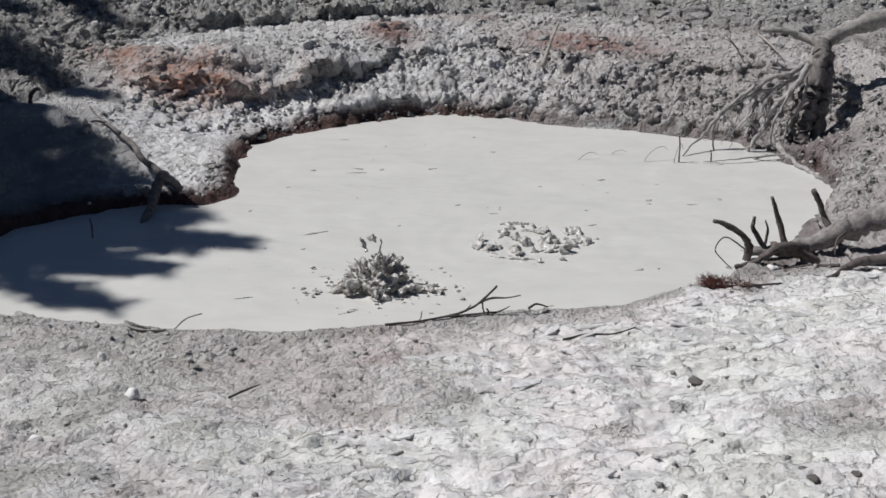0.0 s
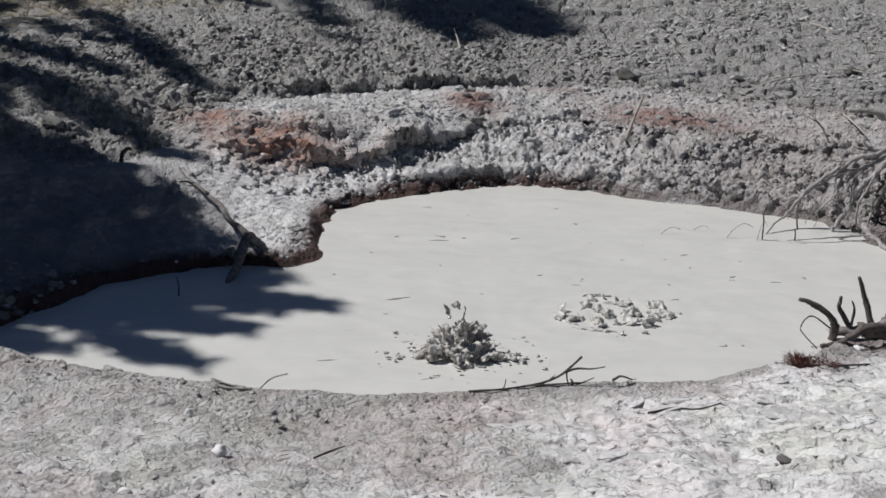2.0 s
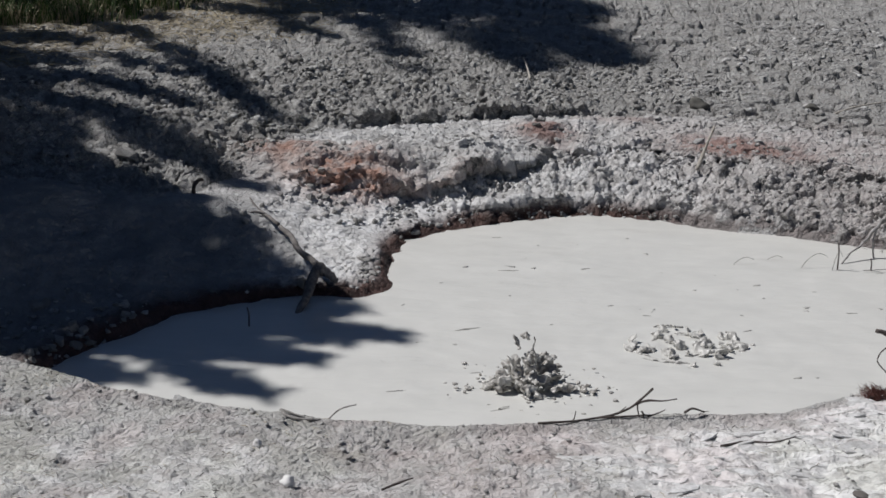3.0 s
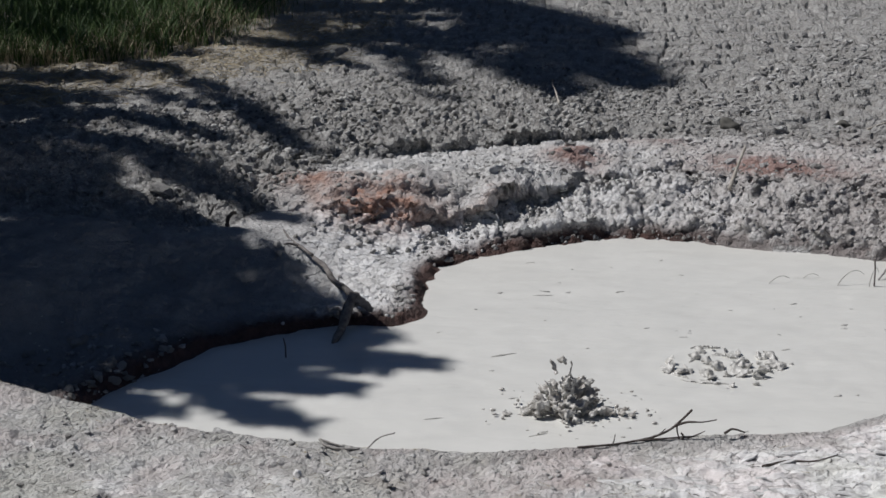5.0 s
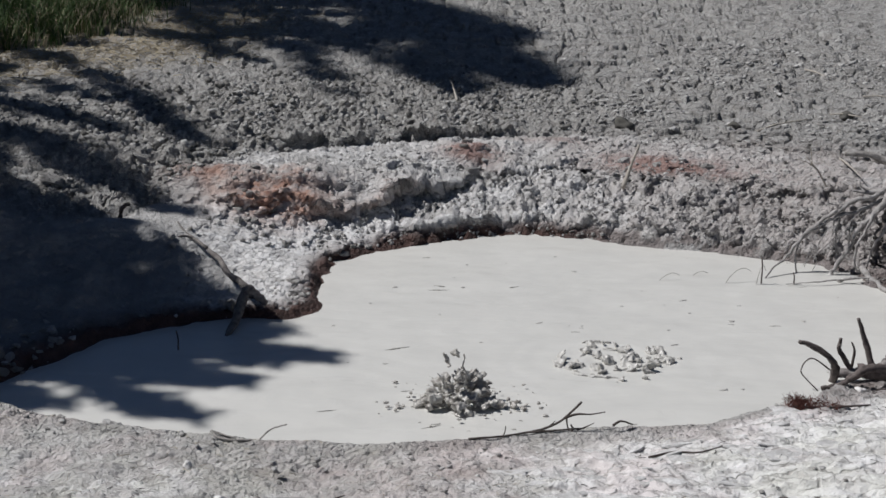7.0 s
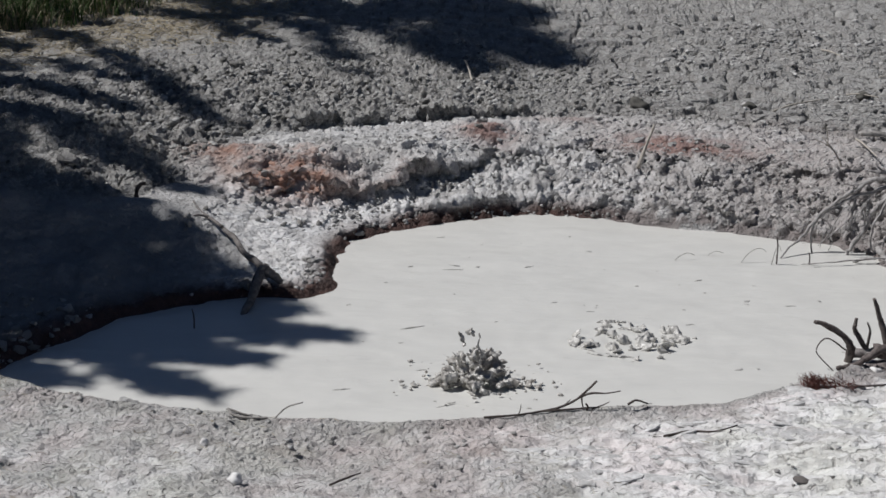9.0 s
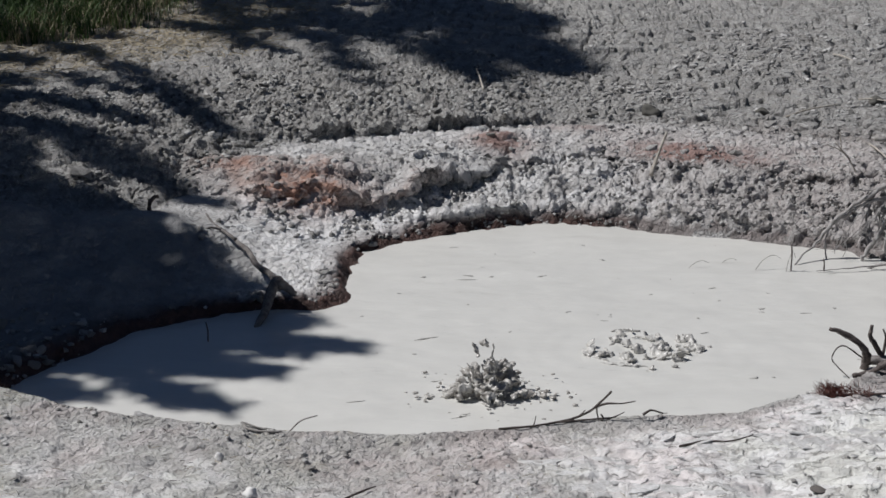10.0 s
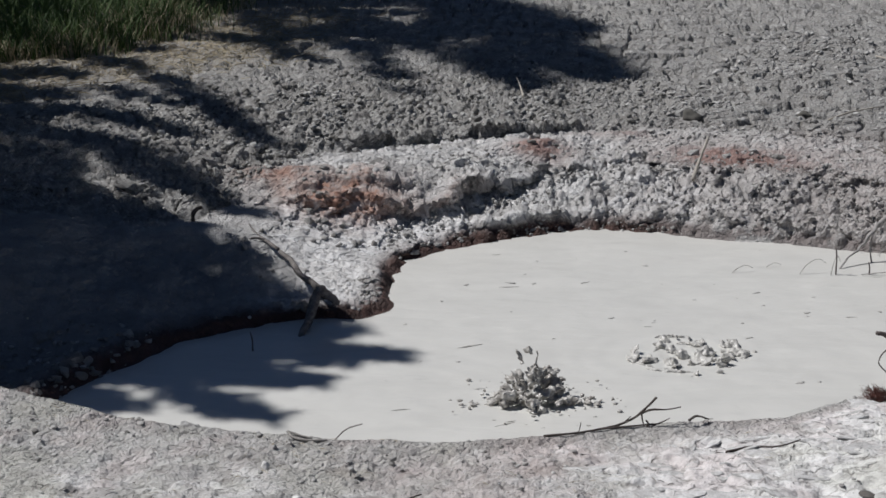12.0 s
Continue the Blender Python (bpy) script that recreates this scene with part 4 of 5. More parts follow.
# clods and litter ---------------------------------------------------------------------
def scatter(name, label, category, material, xs, ys, sizes, seed, flat=0.7, sink=0.25, detail=1, rough=0.5):
    """Many small clods, too many to count, as one mesh."""
    rng = np.random.default_rng(seed)
    forms = [shard_geo(seed * 31 + k, flat) for k in range(12)] if detail == 0 else [lump_geo(1.0, seed + k * 1.37, flat, rough, detail) for k in range(10)]
    zs = land(xs, ys)[0]
    allv, allf, base = [], [], 0
    which = rng.integers(0, len(forms), len(xs))
    turn = rng.uniform(0, 6.283, len(xs))
    tall = rng.uniform(0.7, 1.25, len(xs))
    for k, (fv, ff) in enumerate(forms):
        sel = np.where(which == k)[0]
        v = np.array([tuple(q) for q in fv])
        f = np.array(ff)
        c, sn = np.cos(turn[sel])[:, None], np.sin(turn[sel])[:, None]
        r = sizes[sel][:, None]
        X = (v[None, :, 0] * c - v[None, :, 1] * sn) * r + xs[sel][:, None]
        Y = (v[None, :, 0] * sn + v[None, :, 1] * c) * r + ys[sel][:, None]
        Z = v[None, :, 2] * r * tall[sel][:, None] + (zs[sel] + sizes[sel] * flat * (1 - 2 * sink))[:, None]
        allv.append(np.stack([X, Y, Z], -1).reshape(-1, 3))
        allf.append((f[None] + (base + np.arange(len(sel)) * len(v))[:, None, None]).reshape(-1, 3))
        base += len(sel) * len(v)
    co, tri = np.concatenate(allv), np.concatenate(allf)
    me = bpy.data.meshes.new(name)
    me.vertices.add(len(co))
    me.vertices.foreach_set("co", co.ravel())
    me.loops.add(tri.size)
    me.loops.foreach_set("vertex_index", tri.ravel())
    me.polygons.add(len(tri))
    me.polygons.foreach_set("loop_start", np.arange(len(tri)) * 3)
    me.update(calc_edges=True)
    me.materials.append(material)
    return tagged(new(name, me), label, category, kind="stuff")


def strewn(count, box, keep, seed, power=2.2, small=0.012, large=0.05):
    """Places and sizes for clods inside a box where keep(x, y, d, s) holds; most are small."""
    rng = np.random.default_rng(seed)
    x, y = rng.uniform(box[0], box[2], count), rng.uniform(box[1], box[3], count)
    d = shore_distance(x, y)
    s = np.interp(x, LIP[:, 0], LIP[:, 1]) - y
    ok = keep(x, y, d, s) > rng.random(count)
    r = small + (large - small) * rng.random(count) ** power
    return x[ok], y[ok], r[ok]


patchy = lambda x, y, size, salt: step(-0.15, 0.2, fbm(x, y, size, 3, 0.5, salt))
zone = strewn(42000, (-1.2, 8.5, 4.2, 12.6), lambda x, y, d, s: (d > 0.03) * (d < 1.6) * (s < -0.2) * patchy(x, y, 0.35, 201) * step(1.6, 0.5, d), 1, 3.4, 0.005, 0.026)
scatter("bank_crumbs", "crumbled pale grey mud strewn over the bank", "crumbs", CLOD, *zone, 3, 0.75, 0.42, 0)
zone = strewn(36000, (-5.0, 10.6, 2.2, 15.5), lambda x, y, d, s: (d > 1.55) * patchy(x, y, 0.6, 203) * step(2.2, -0.6, x) * step(5.5, 2.0, d), 2, 3.0, 0.009, 0.036)
scatter("field_crumbs", "small crumbly olive grey lumps on the upper ground", "crumbs", OLIVE_CLOD, *zone, 5, 0.7, 0.4, 0)
zone = strewn(1500, (-2.4, 8.5, -0.7, 11.0), lambda x, y, d, s: (d > 0.03) * patchy(x, y, 0.4, 205) * step(-2.3, -1.4, x), 3, 3.0, 0.006, 0.048)
scatter("spit_crumbs", "broken grey crumbs on the small spit", "crumbs", CLOD, *zone, 7, 0.75, 0.4, 0)
zone = strewn(9000, (-5.2, 10.9, 1.6, 14.6), lambda x, y, d, s: (d > 1.6) * patchy(x, y, 0.5, 211) * step(1.6, -0.8, x) * step(5.0, 2.4, d), 8, 2.0, 0.020, 0.055)
scatter("field_clods", "angular olive grey clods on the upper ground", "clods", OLIVE_CLOD, *zone, 17, 0.7, 0.42, 0)
zone = strewn(500, (-4.2, 6.9, -2.35, 8.3), lambda x, y, d, s: (d > -0.02) * (s < -0.05) * step(1.4, 0.0, d), 4, 2.4, 0.008, 0.035)
scatter("corner_crumbs", "small mud lumps in the pool's shaded corner", "crumbs", CLOD, *zone, 9, 0.7, 0.35, 0)
zone = strewn(7000, (1.0, 10.8, 5.0, 17.5), lambda x, y, d, s: (d > 1.3) * patchy(x, y, 0.6, 207) * 0.8, 5, 3.0, 0.010, 0.04)
scatter("plain_crumbs", "scattered dry grey crumbs on the far flat", "crumbs", CLOD, *zone, 11, 0.5, 0.4, 1, 0.7)
zone = strewn(9000, (-3.4, 4.0, 3.4, 7.3), lambda x, y, d, s: (s > 0.03) * (0.25 + 0.75 * step(1.0, 0.0, s) + 0.2 * step(0.5, -1.0, x)) * patchy(x, y, 0.5, 209), 6, 3.2, 0.003, 0.015)
scatter("shore_grit", "dark and pale grit on the near shore", "grit", CLOD, *zone, 13, 0.6, 0.35, 1, 0.7)


def litter(name, label, material, count, box, keep, seed, long, thick):
    """Thin straws and twig bits lying on the ground."""
    rng = np.random.default_rng(seed)
    x, y, r = strewn(count, box, keep, seed, 1.5, long[0], long[1])
    turn = rng.uniform(0, 6.283, len(x))
    verts, faces = [], []
    ends = [(x - np.cos(turn) * r, y - np.sin(turn) * r), (x + np.cos(turn) * r, y + np.sin(turn) * r)]
    z0, z1 = land(*ends[0])[0], land(*ends[1])[0]
    for k in range(len(x)):
        a = Vector((ends[0][0][k], ends[0][1][k], z0[k] + thick))
        b = Vector((ends[1][0][k], ends[1][1][k], z1[k] + thick + rng.uniform(0, 0.4) * r[k]))
        side = (b - a).cross(Vector((0, 0, 1))).normalized() * thick * rng.uniform(0.6, 1.3)
        up = Vector((0, 0, thick * 1.4))
        m = (a + b) / 2 + Vector((rng.normal(0, 0.1), rng.normal(0, 0.1), 0.1)) * r[k]
        i = len(verts)
        for p in (a, m, b):
            verts += [p - side, p + side, p + up]
        for q in (0, 3):
            faces += [(i + q, i + q + 1, i + q + 4, i + q + 3), (i + q + 1, i + q + 2, i + q + 5, i + q + 4), (i + q + 2, i + q, i + q + 3, i + q + 5)]
    return tagged(mesh_object(name, verts, faces, material, smooth=False), label, "litter", kind="stuff")


litter("straw_litter", "pale dry straw strewn on the near shore", STRAW, 1700, (-3.2, 4.1, 2.2, 7.2), lambda x, y, d, s: (s > 0.02) * patchy(x, y, 0.6, 301) * step(1.6, -0.4, x), 31, (0.008, 0.032), 0.0011)
litter("twig_litter", "small dark twig bits on the near shore", DARK_WOOD, 1700, (-3.2, 4.1, 3.0, 7.4), lambda x, y, d, s: (s > 0.02) * patchy(x, y, 0.5, 303), 32, (0.006, 0.022), 0.0015)
litter("field_straw", "flattened dry straw at the grass edge", STRAW, 5000, (-7.5, 13.0, -1.5, 18.5), lambda x, y, d, s: step(4.2, 5.6, d) * step(-1.8, -3.4, x + 0.15 * (16.5 - y)), 33, (0.03, 0.12), 0.004)


def grass_bank(name, label, material, n, seed, depth, tallest):
    rng = np.random.default_rng(seed)
    y = 15.2 + 7.6 * rng.random(n) ** 1.3
    edge = np.interp(y, [15.2, 15.5, 15.92, 16.6, 18.0, 19.0, 23.0], [-5.9, -5.2, -4.85, -4.45, -4.4, -4.2, -4.25])
    x = edge + 0.22 * rng.normal(0, 1, n) - depth * rng.random(n) ** 1.4
    z = land(x, y)[0]
    verts, faces = [], []
    for k in range(n):
        tall = rng.uniform(0.12, tallest) * (0.6 + 0.4 * min(1.0, max(0.0, (edge[k] - x[k]) / 0.5 + 0.4)))
        ang, bend = rng.uniform(0, 6.283), rng.uniform(0.2, 1.1)
        out = Vector((math.cos(ang), math.sin(ang), 0))
        side = Vector((-out.y, out.x, 0)) * rng.uniform(0.004, 0.009)
        p = Vector((x[k], y[k], z[k] - 0.01))
        i = len(verts)
        for f in (0.0, 0.5, 0.85):
            q = p + out * bend * tall * f * f + Vector((0, 0, tall * f))
            verts += [q - side * (1 - 0.7 * f), q + side * (1 - 0.7 * f)]
        verts.append(p + out * bend * tall + Vector((0, 0, tall * 0.97)))
        faces += [(i, i + 1, i + 3, i + 2), (i + 2, i + 3, i + 5, i + 4), (i + 4, i + 5, i + 6)]
    return tagged(mesh_object(name, verts, faces, material, smooth=False), label, "grass", kind="stuff")


grass_bank("grass", "tall green grass at the edge of the mud", GRASS, 15000, 77, 4.5, 0.5)
grass_bank("dry_grass", "bent yellow dry grass along the mud's edge", STRAW, 4500, 78, 0.9, 0.34)


# stones -----------------------------------------------------------------------------------
def stone(name, label, x, y, r, material, seed, flat=0.7, group=""):
    ob = mesh_object(name, *lump_geo(r, seed, flat, 0.25, 3), material)
    ob.location = (x, y, height(x, y) + 0.45 * r * flat)
    ob.rotation_euler = (0.1 * math.sin(seed), 0.15 * math.cos(seed), seed)
    return tagged(ob, label, "stone", group)


stone("white_stone", "small white stone on the grey shore", -1.007, 5.33, 0.031, WHITE_STONE, 2, 0.9)
stone("white_pebble", "pale upright pebble near the pool's lip", -1.24, 5.85, 0.018, WHITE_STONE, 3, 1.2)
stone("grey_stone", "small grey stone on the near shore", -1.31, 4.93, 0.024, WHITE_STONE, 5, 0.8)
stone("dark_stone", "flat dark brown stone on pale crust", 1.355, 5.38, 0.034, DARK_STONE, 7, 0.3, "dark stones on the shore")
stone("dark_stone", "small flat dark stone on pale crust", 1.54, 4.33, 0.026, DARK_STONE, 9, 0.35, "dark stones on the shore")
stone("dark_stone", "small flat dark stone on pale crust", 1.72, 4.40, 0.019, DARK_STONE, 11, 0.35, "dark stones on the shore")
stone("white_stone", "white stone lodged beside the sunken log", 2.22, 7.42, 0.03, WHITE_STONE, 13, 0.7)
for n, (bx, by, br) in enumerate(((-3.15, 10.42, 0.12), (-2.96, 10.32, 0.09), (-3.36, 10.46, 0.08), (-2.42, 11.02, 0.10), (-2.24, 11.14, 0.08), (-2.62, 10.98, 0.09), (-2.78, 11.12, 0.07), (-2.1, 11.24, 0.06))):
    ob = mesh_object("mud_block", *shard_geo(70 + n, 0.55), CLOD, smooth=False)
    ob.location, ob.scale = (bx, by, height(bx, by) + 0.15 * br), (br, br * 0.8, br * 0.75)
    ob.rotation_euler = (0.15 * math.sin(3 * n), 0.2 * math.cos(5 * n), 1.3 * n)
    tagged(ob, "cracked angular block of pale dried mud", "mud block", "dried mud blocks")


# bubbling mud --------------------------------------------------------------------------------
def blob(r, seed, stretch):
    """A smooth torn gob of thick mud."""
    verts, faces = lump_geo(r, seed, 1.0, 0.55, 3)
    off = Vector((seed * 1.7, seed, 3.1))
    verts = [v * (1 + 0.5 * noise.noise(v / r * 2.2 + off)) for v in verts]
    return [Vector((v.x, v.y, v.z * stretch)) for v in verts], faces


def melted(ob, grain, rounds):
    """Melts overlapping gobs and ropes into one thick skin."""
    m = ob.modifiers.new("melt", "REMESH")
    m.mode, m.voxel_size, m.use_smooth_shade = "VOXEL", grain, True
    m = ob.modifiers.new("round_off", "SMOOTH")
    m.factor, m.iterations = 0.5, rounds
    return ob


def mud_splash(x, y, wide, tall, seed, gobs, material, label, grain=0.005):
    """A burst of thick mud: torn gobs thrown up in a ragged cone, thin ropes between them, and flying drops."""
    rnd = random.Random(seed)
    t = thing("mud_splash", label, "mud splash", "mud bursts in the pool")
    t.location = (x, y, 0)

    def lobe(a):
        return max(0.3, 0.75 + 1.5 * noise.noise(Vector((1.7 * math.cos(a), 1.7 * math.sin(a), seed))))

    def torn(p, size, k):
        away = Vector((p.x * 1.5 + rnd.gauss(0, 0.08), p.y * 1.5 + rnd.gauss(0, 0.08), 0.12 + rnd.gauss(0, 0.06)))
        turn = away.to_track_quat("Z", "Y").to_matrix().to_4x4()
        body.append(moved(blob(size, seed + 1.3 * k, rnd.uniform(0.7, 1.5)), Matrix.Translation(p) @ turn @ Matrix.Diagonal((rnd.uniform(0.7, 1.4), rnd.uniform(0.5, 1.0), 1, 1))))

    body, spray, tips = [], [], []
    for k in range(gobs):
        a, f = rnd.uniform(0, 6.283), rnd.random() ** 0.55
        top = tall * (1 - f) ** 0.65 * lobe(a)
        p = Vector((math.cos(a) * wide * f, math.sin(a) * wide * 0.8 * f, top * rnd.random() ** 0.6))
        torn(p, rnd.uniform(0.009, 0.026) * (1.1 - 0.3 * p.z / tall), k)
        tips.append(p)
    for k in range(gobs // 2):
        p = rnd.choice(tips)
        q = Vector((p.x * 0.6 + rnd.gauss(0, 0.02), p.y * 0.6, max(0.0, p.z * rnd.uniform(0.2, 0.8))))
        p = p + Vector((p.x * 0.25, p.y * 0.25, rnd.uniform(-0.02, 0.045)))
        mid = p.lerp(q, 0.5) + Vector((rnd.gauss(0, 0.014), rnd.gauss(0, 0.014), 0.016))
        body.append(tube([q, mid, p], rnd.uniform(0.004, 0.009), 0.003, 6, 5, 0.7, seed + k, 0.006))
    a = rnd.uniform(0, 6.283)      # one thin jet above the crest
    foot = Vector((math.cos(a), math.sin(a), 0)) * wide * 0.14
    body.append(tube([foot, foot + Vector((0.012, 0, tall * 0.5)), foot + Vector((0.0, 0.01, tall * 0.85)), foot + Vector((0.016, 0.01, tall * 1.15))], 0.010, 0.003, 6, 6, 0.8, seed + 40, 0.007))
    melted(part("burst", join(*body), material, t), grain, 1)["kind"] = "stuff"
    body.clear()
    for k in range(16):     # a smaller gout beside it
        torn(Vector((wide * 1.3 + rnd.gauss(0, 0.05), rnd.gauss(-0.01, 0.035), rnd.uniform(0, 0.06) * rnd.random())), rnd.uniform(0.008, 0.018), 300 + k)
    for k in range(7):
        torn(Vector((-wide * 1.2 + rnd.gauss(0, 0.05), rnd.gauss(0, 0.05), rnd.uniform(0, 0.025))), rnd.uniform(0.006, 0.014), 400 + k)
    melted(part("burst", join(*body), material, t, "low gouts beside the main burst"), grain, 1)["kind"] = "stuff"
    for k in range(70):
        a, f = rnd.uniform(0, 6.283), rnd.uniform(0.6, 2.3)
        up = rnd.uniform(0.1, 1.1) * tall * max(0.1, 1.3 - f) if k % 3 == 0 else 0.0
        m = Matrix.Translation((math.cos(a) * wide * f, math.sin(a) * wide * 0.8 * f, up)) @ Matrix.Diagonal((1.0 + rnd.random(), 1, 1, 1))
        spray.append(moved(lump_geo(rnd.uniform(0.003, 0.009), seed * 2 + k, 0.9 if up else 0.3, 0.4, 2), m))
    part("spray", join(*spray), material, t)["kind"] = "stuff"
    return t


mud_splash(-0.03, 7.27, 0.23, 0.30, 5, 120, SPLASH, "burst of bubbling mud thrown above the pool, shade in its dark colour")


def mud_boil(x, y, seed, label):
    """A low ring of torn, bubbling mud with folds round it."""
    rnd = random.Random(seed)
    t = thing("mud_boil", label, "mud bubbles", "mud bursts in the pool")
    t.location = (x, y, 0)
    folds, bubbles = [], []
    for k in range(9):
        a, f = rnd.uniform(0, 6.283), rnd.uniform(0.5, 1.5)
        span = rnd.uniform(0.4, 1.0)
        pts = [Vector((math.cos(a + span * q) * 0.27 * f, math.sin(a + span * q) * 0.22 * f, -0.006 + 0.009 * math.sin(math.pi * (q + 0.1) / 1.2) + rnd.gauss(0, 0.002))) for q in (0, 0.25, 0.5, 0.75, 1.0)]
        folds.append(tube(pts, rnd.uniform(0.006, 0.012), rnd.uniform(0.004, 0.007), 8, 5, 0.6, seed + k, 0.006))
    for k in range(64):
        ring = k % 3
        a, f = rnd.uniform(0, 6.283), rnd.gauss(0.24, 0.05) if ring else rnd.random() * 0.2
        c = Vector((math.cos(a) * f * 1.25 + (0.06 if ring else 0.16), math.sin(a) * f, rnd.uniform(-0.006, 0.030) * (1 if ring == 1 else 0.6)))
        turn = Euler((rnd.gauss(0, 0.5), rnd.gauss(0, 0.5), rnd.uniform(0, 6.3))).to_matrix().to_4x4()
        bubbles.append(moved(blob(rnd.uniform(0.010, 0.030), seed + k * 1.9, rnd.uniform(0.4, 0.8)), Matrix.Translation(c) @ turn @ Matrix.Diagonal((rnd.uniform(0.8, 2.0), 1, 1, 1))))
    melted(part("fold", join(*folds), WET_MUD, t), 0.0045, 1)["kind"] = "stuff"
    melted(part("bubble", join(*bubbles), WET_MUD, t), 0.006, 2)["kind"] = "stuff"
    return t


mud_boil(0.86, 8.02, 8, "low torn bubbles and folds of welling grey mud")


def flecks(name, label, count, seed, small, large, longest, material):
    """Flat smears of darker mud drifting on the pool."""
    xs, ys, rs = strewn(count, (-0.9, 6.9, 2.7, 10.6), lambda x, y, d, s: (d < -0.12) * (s < -0.25) * patchy(x, y, 0.6, seed + 150), seed, 2.0, small, large)
    rng = np.random.default_rng(seed + 1)
    zs, bits = mud_level(xs, ys), []
    for k in range(len(xs)):
        m = Matrix.Translation((xs[k], ys[k], zs[k] + 0.001)) @ Matrix.Rotation(rng.normal(0.2, 0.35), 4, "Z") @ Matrix.Diagonal((rng.uniform(1.0, longest), 1, 1, 1))
        bits.append(moved(lump_geo(rs[k], 700 + k, 0.14, 0.8, 2), m))
    return tagged(mesh_object(name, *join(*bits), material), label, "flecks", kind="stuff")


flecks("mud_flecks", "small floating flecks of darker mud", 60, 66, 0.004, 0.013, 2.5, WET_MUD)
flecks("mud_streaks", "thin dark streaks of stirred mud on the pool", 46, 71, 0.004, 0.008, 11.0, STREAK)


# small things -----------------------------------------------------------------------------------
def needle_cluster(x, y, seed):
    rnd = random.Random(seed)
    t = thing("dead_pine_sprig", "rust red tuft of dead pine needles on the shore", "dead sprig")
    t.location = (x, y, height(x, y))
    verts, faces = [], []
    for k in range(600):
        far = 0.45 * rnd.random() ** 4
        b = Vector((-0.02 + 0.5 * far + rnd.gauss(0, 0.025), 0.02 * far + rnd.gauss(0, 0.025), rnd.uniform(0.0, 0.05) * (1.2 - far)))
        u = Vector((rnd.gauss(-0.2, 0.7), rnd.gauss(0, 0.5), rnd.uniform(0.0, 1.0) * (1.1 - far))).normalized() * rnd.uniform(0.02, 0.05)
        w = u.cross(Vector((0, 1, 0.3))).normalized() * 0.0022
        i = len(verts)
        verts += [b - w, b + w, b + u]
        faces.append((i, i + 1, i + 2))
    part("needles", (verts, faces), RUSTY, t, smooth=False)["kind"] = "stuff"
    part("stem", tube([(-0.04, 0, 0.02), (0.12, 0.01, 0.012), (0.36, 0.03, 0.02)], 0.009, 0.005, 6, 4, 0.2, seed), BROWN_WOOD, t)
    return t


needle_cluster(1.71, 6.69, 4)
stick("short_stick", "short dark stick lying on the near shore", [([(-0.62, 5.39, height(-0.62, 5.39) + 0.008), (-0.56, 5.45, height(-0.56, 5.45) + 0.014), (-0.50, 5.52, height(-0.50, 5.52) + 0.01)], 0.0055, 0.003)], DARK_WOOD, (-0.56, 5.45, height(-0.56, 5.45)))
stick("long_twig", "long thin dark twig lying on the pale crust", [([(0.86, 6.0, height(0.86, 6.0) + 0.005), (0.97, 6.06, height(0.97, 6.06) + 0.012), (1.1, 6.05, height(1.1, 6.05) + 0.01), (1.21, 6.09, height(1.21, 6.09) + 0.02)], 0.007, 0.003)], DARK_WOOD, (1.0, 6.05, height(1.0, 6.05)))
for n, (ax, ay, bx, by, lift) in enumerate(((3.62, 15.2, 3.78, 14.7, 0.02), (3.36, 13.0, 3.6, 12.78, 0.02), (3.06, 11.4, 3.12, 10.95, 0.05), (2.6, 12.5, 3.1, 12.75, 0.01), (-0.10, 13.37, -0.17, 13.9, 0.12), (3.9, 13.9, 4.25, 13.75, 0.02))):
    za, zb = height(ax, ay) + 0.02, height(bx, by) + 0.03 + lift
    stick("pale_stick", "thin bleached stick lying on the cracked flat", [([(ax, ay, za), ((ax + bx) / 2, (ay + by) / 2 + 0.03, (za + zb) / 2 + 0.01), (bx, by, zb)], 0.010, 0.005)], PALE_WOOD, (ax, ay, za), group="sticks on the flat")
stick("bare_twig", "bare forked twig standing on the far bank", [
    ([(2.84, 10.85, 0.40), (2.76, 10.88, 0.55), (2.66, 10.9, 0.66)], 0.010, 0.004),
    ([(2.76, 10.88, 0.55), (2.70, 10.9, 0.60), (2.60, 10.9, 0.64)], 0.006, 0.003),
    ([(2.71, 10.88, 0.60), (2.70, 10.9, 0.68), (2.69, 10.9, 0.74)], 0.005, 0.003)], PALE_WOOD, (2.84, 10.85, 0.4), "twig")
for ax, ay, bx, by, top in ((1.62, 9.80, 1.76, 9.84, 0.03), (1.37, 9.67, 1.54, 9.72, 0.05), (1.84, 9.63, 2.05, 9.70, 0.10), (2.06, 9.60, 2.14, 9.66, 0.13)):
    arc = [(ax + (bx - ax) * f, ay + (by - ay) * f, -0.03 + (top + 0.03) * math.sin(2.4 * f) ** 0.8) for f in (0.0, 0.15, 0.35, 0.6, 0.8, 1.0)]
    stick("drowned_twig", "thin bowed twig rising out of the mud", [(arc, 0.0028, 0.0014)], GREY_WOOD, (ax, ay, 0.0), "twig", group="twigs in the mud")
for ax, ay, top in ((2.10, 9.62, 0.20), (2.33, 9.62, 0.09), (-1.75, 8.11, 0.12)):
    stick("upright_twig", "thin straight twig standing in the mud", [([(ax, ay, -0.05), (ax + 0.005, ay, top * 0.5), (ax - 0.004, ay, top)], 0.006, 0.004)], BROWN_WOOD, (ax, ay, 0.0), "twig", group="twigs in the mud")
z = height(-2.50, 9.92)
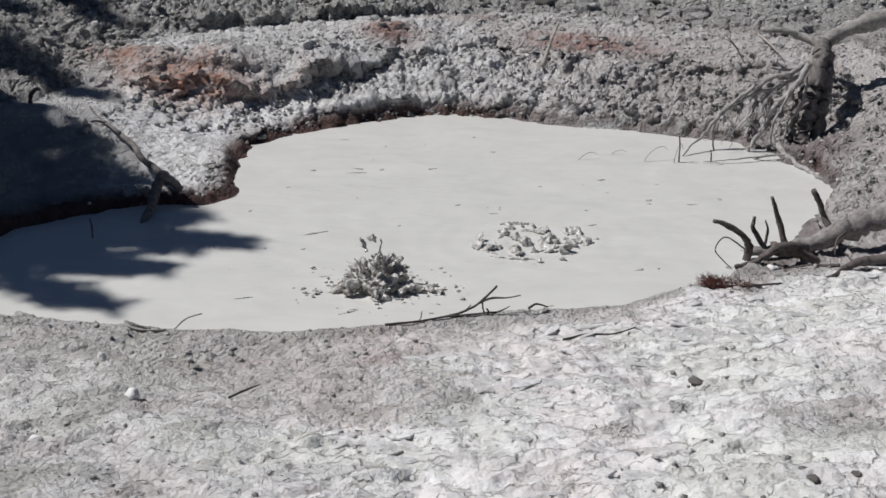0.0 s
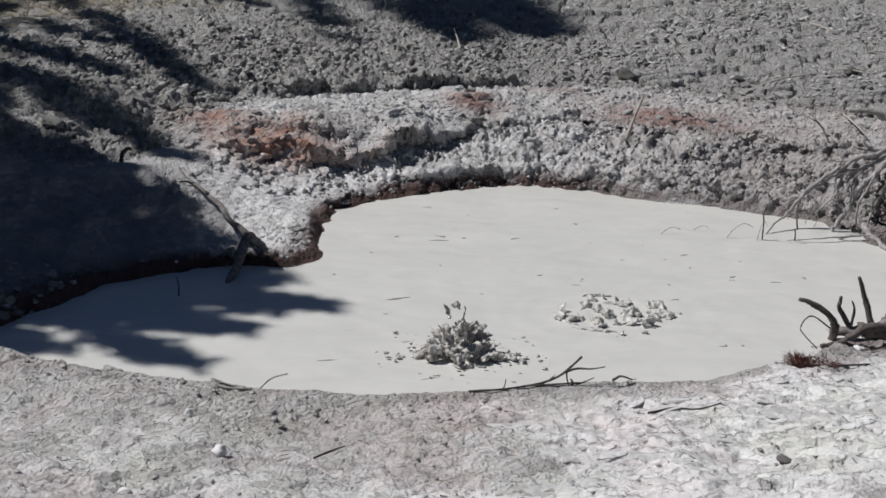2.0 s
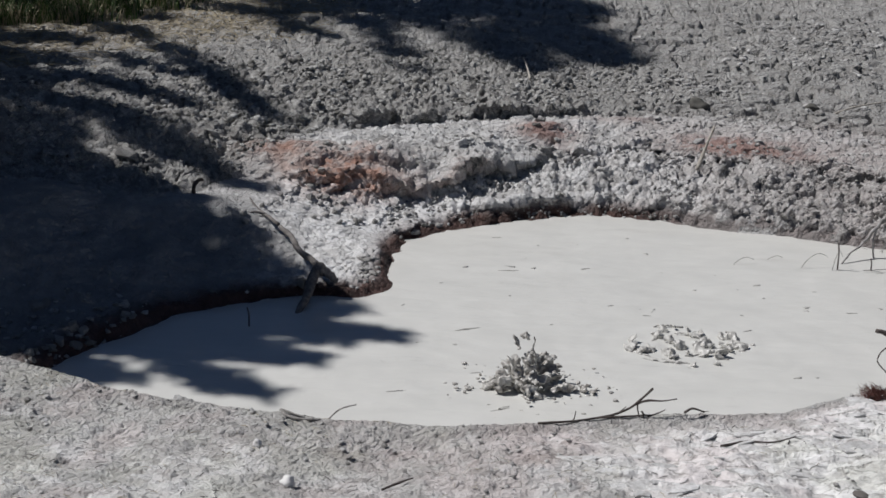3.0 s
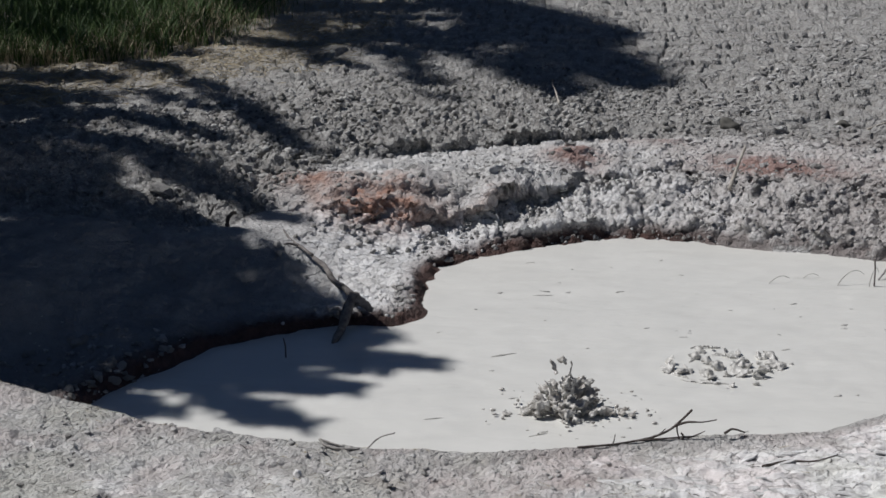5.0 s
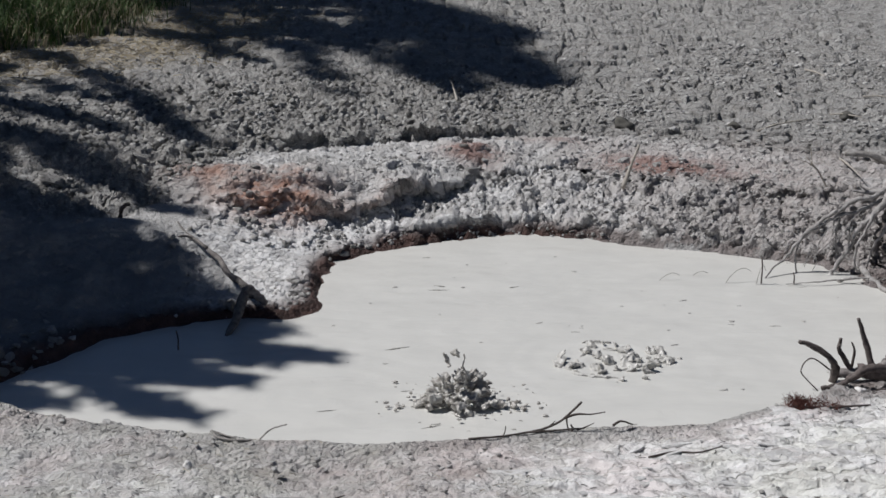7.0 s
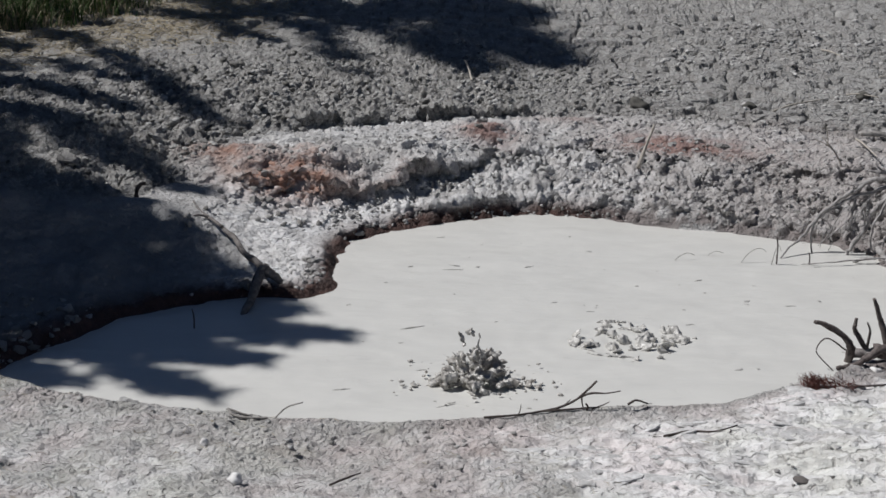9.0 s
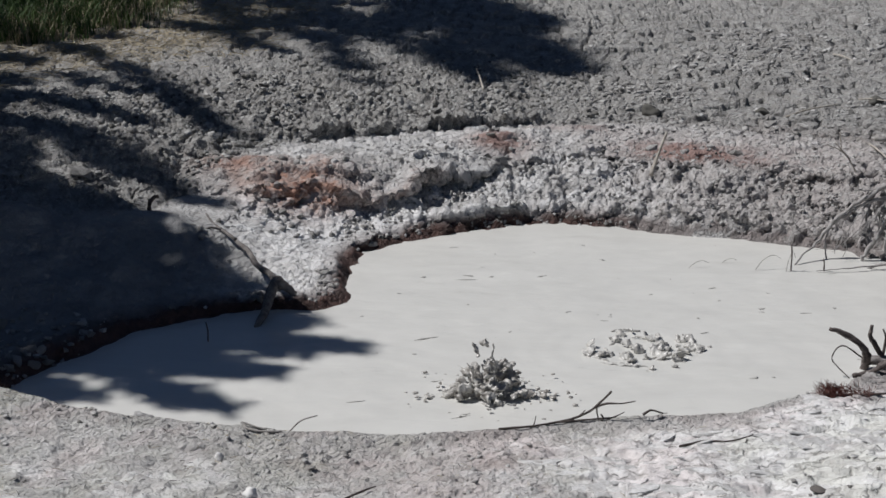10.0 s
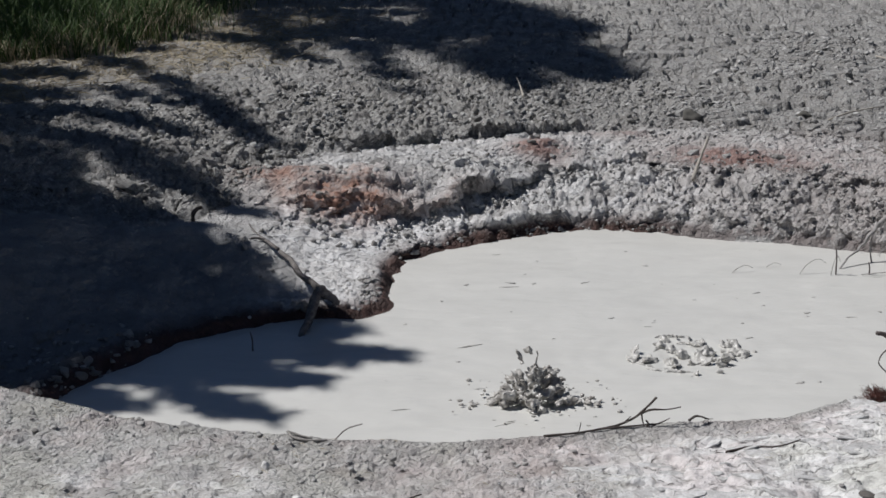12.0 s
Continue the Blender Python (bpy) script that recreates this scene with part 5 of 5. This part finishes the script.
stick("dark_stub", "short dark stub poking from the shaded bank", [([(-2.52, 9.92, z - 0.03), (-2.51, 9.92, z + 0.05), (-2.48, 9.92, z + 0.10), (-2.44, 9.92, z + 0.115)], 0.018, 0.010)], DARK_WOOD, (-2.50, 9.92, z), "stub")
for n, (tx, ty, tr) in enumerate(((1.43, 12.7, 0.085), (2.42, 12.7, 0.06), (3.5, 12.95, 0.07))):
    stone("dark_clump", "dark rounded clump of mossy mud", tx, ty, tr, DARK_CLUMP, 50 + n, 0.7, "dark clumps on the shelf")


# single clods on the bank and crust plates on the near shore ------------------------------------
def piece(name, data, place, turn, size):
    ob = new(name, data)
    ob.parent = ground
    ob.location, ob.rotation_euler, ob.scale = place, turn, size
    return ob


def shared_mesh(name, geo, material):
    me = bpy.data.meshes.new(name)
    me.from_pydata([tuple(v) for v in geo[0]], [], geo[1])
    me.materials.append(material)
    return me


clod_forms = [shared_mesh("clod", shard_geo(300 + k, 0.75), CLOD) for k in range(9)]
for box, count, keep, small, large, seed in (
        ((-1.1, 8.6, 3.9, 12.4), 300, lambda x, y, d, s: (d > 0.06) * (d < 1.3) * (s < -0.2) * patchy(x, y, 0.5, 401), 0.028, 0.075, 51),
        ((-3.2, 10.3, 0.8, 12.9), 260, lambda x, y, d, s: (d > 1.5) * (d < 2.4) * patchy(x, y, 0.5, 403), 0.03, 0.07, 52),
        ((-2.3, 9.8, 1.2, 12.2), 420, lambda x, y, d, s: (d > 0.6) * (d < 1.15) * patchy(x, y, 0.4, 407), 0.025, 0.08, 54),
        ((-3.9, 7.0, -2.35, 8.2), 150, lambda x, y, d, s: (d > 0.0) * (s < -0.08) * step(1.2, 0.1, d), 0.022, 0.06, 53)):
    xs, ys, rs = strewn(count, box, keep, seed, 2.0, small, large)
    zs = land(xs, ys)[0]
    rng = np.random.default_rng(seed)
    for k in range(len(xs)):
        piece("clod", clod_forms[int(rng.integers(0, 9))], (xs[k], ys[k], zs[k] + 0.1 * rs[k]),
              (rng.normal(0, 0.3), rng.normal(0, 0.3), rng.uniform(0, 6.28)), (rs[k] * rng.uniform(0.8, 1.4), rs[k], rs[k] * rng.uniform(0.6, 1.1)))


def plate_geo(seed):
    """A thin irregular flake of crust with a chipped edge, about one metre across before scaling."""
    rnd = random.Random(seed)
    n = 9
    out = []
    for k in range(n):
        a = 6.283 * (k + rnd.uniform(-0.25, 0.25)) / n
        r = 0.5 * (1 + 0.7 * noise.noise(Vector((math.cos(a) * 1.5, math.sin(a) * 1.5, seed))) + rnd.uniform(-0.16, 0.16))
        out.append((math.cos(a) * r, math.sin(a) * r))
    verts = [(0, 0, 0.06)] + [(x * 0.6, y * 0.6, 0.055 + rnd.uniform(-0.012, 0.012)) for x, y in out]
    verts += [(x * 0.96, y * 0.96, 0.035 + rnd.uniform(-0.012, 0.012)) for x, y in out] + [(x, y, -0.06) for x, y in out]
    faces = []
    for k in range(n):
        q = (k + 1) % n
        faces += [(0, 1 + k, 1 + q), (1 + k, 1 + n + k, 1 + n + q, 1 + q), (1 + n + k, 1 + 2 * n + k, 1 + 2 * n + q, 1 + n + q)]
    return verts, faces


def plate_material():
    m = Nodes("pale_crust")
    rnd = m.t.nodes.new("ShaderNodeObjectInfo").outputs["Random"]
    place = m.t.nodes.new("ShaderNodeNewGeometry").outputs["Position"]
    m.pos = place
    col = m.ramp(rnd, (0.0, (0.62, 0.615, 0.605)), (0.5, (0.72, 0.715, 0.705)), (1.0, (0.82, 0.815, 0.805)))
    col = m.mix(m.ramp(m.noise(26.0, 6, 0.72), (0.38, 0.0), (0.66, 0.8)), col, (0.34, 0.33, 0.315))
    return m.finish(col, 0.95, m.bump(m.noise(34.0, 7, 0.7), 0.6, 0.02), 0.2)


PLATE = plate_material()
plate_forms = [shared_mesh("crust_plate", plate_geo(500 + k), PLATE) for k in range(14)]
xs, ys, rs = strewn(1300, (-2.9, 4.1, 3.0, 7.2), lambda x, y, d, s: (s > 0.12) * (0.35 + 0.65 * step(-0.6, 1.4, x + 0.5 * (6.0 - y))) * patchy(x, y, 0.8, 405), 55, 1.8, 0.035, 0.15)
zs, tints = land(xs, ys)
sel = tints["crust"] > 0.7
xs, ys, rs, zs = xs[sel], ys[sel], rs[sel], zs[sel]
rng = np.random.default_rng(57)
for k in range(min(300, len(xs))):
    r = 0.6 * rs[k]
    hx, hy = height(xs[k] + r, ys[k]) - height(xs[k] - r, ys[k]), height(xs[k], ys[k] + r) - height(xs[k], ys[k] - r)
    piece("crust_plate", plate_forms[int(rng.integers(0, 14))], (xs[k], ys[k], zs[k] - 0.004),
          (math.atan2(hy, 2 * r), -math.atan2(hx, 2 * r), rng.normal(0, 0.35) + 3.14 * int(rng.integers(0, 2))), (rs[k] * 1.5, rs[k] * 0.8, 0.05 + 0.06 * rng.random()))
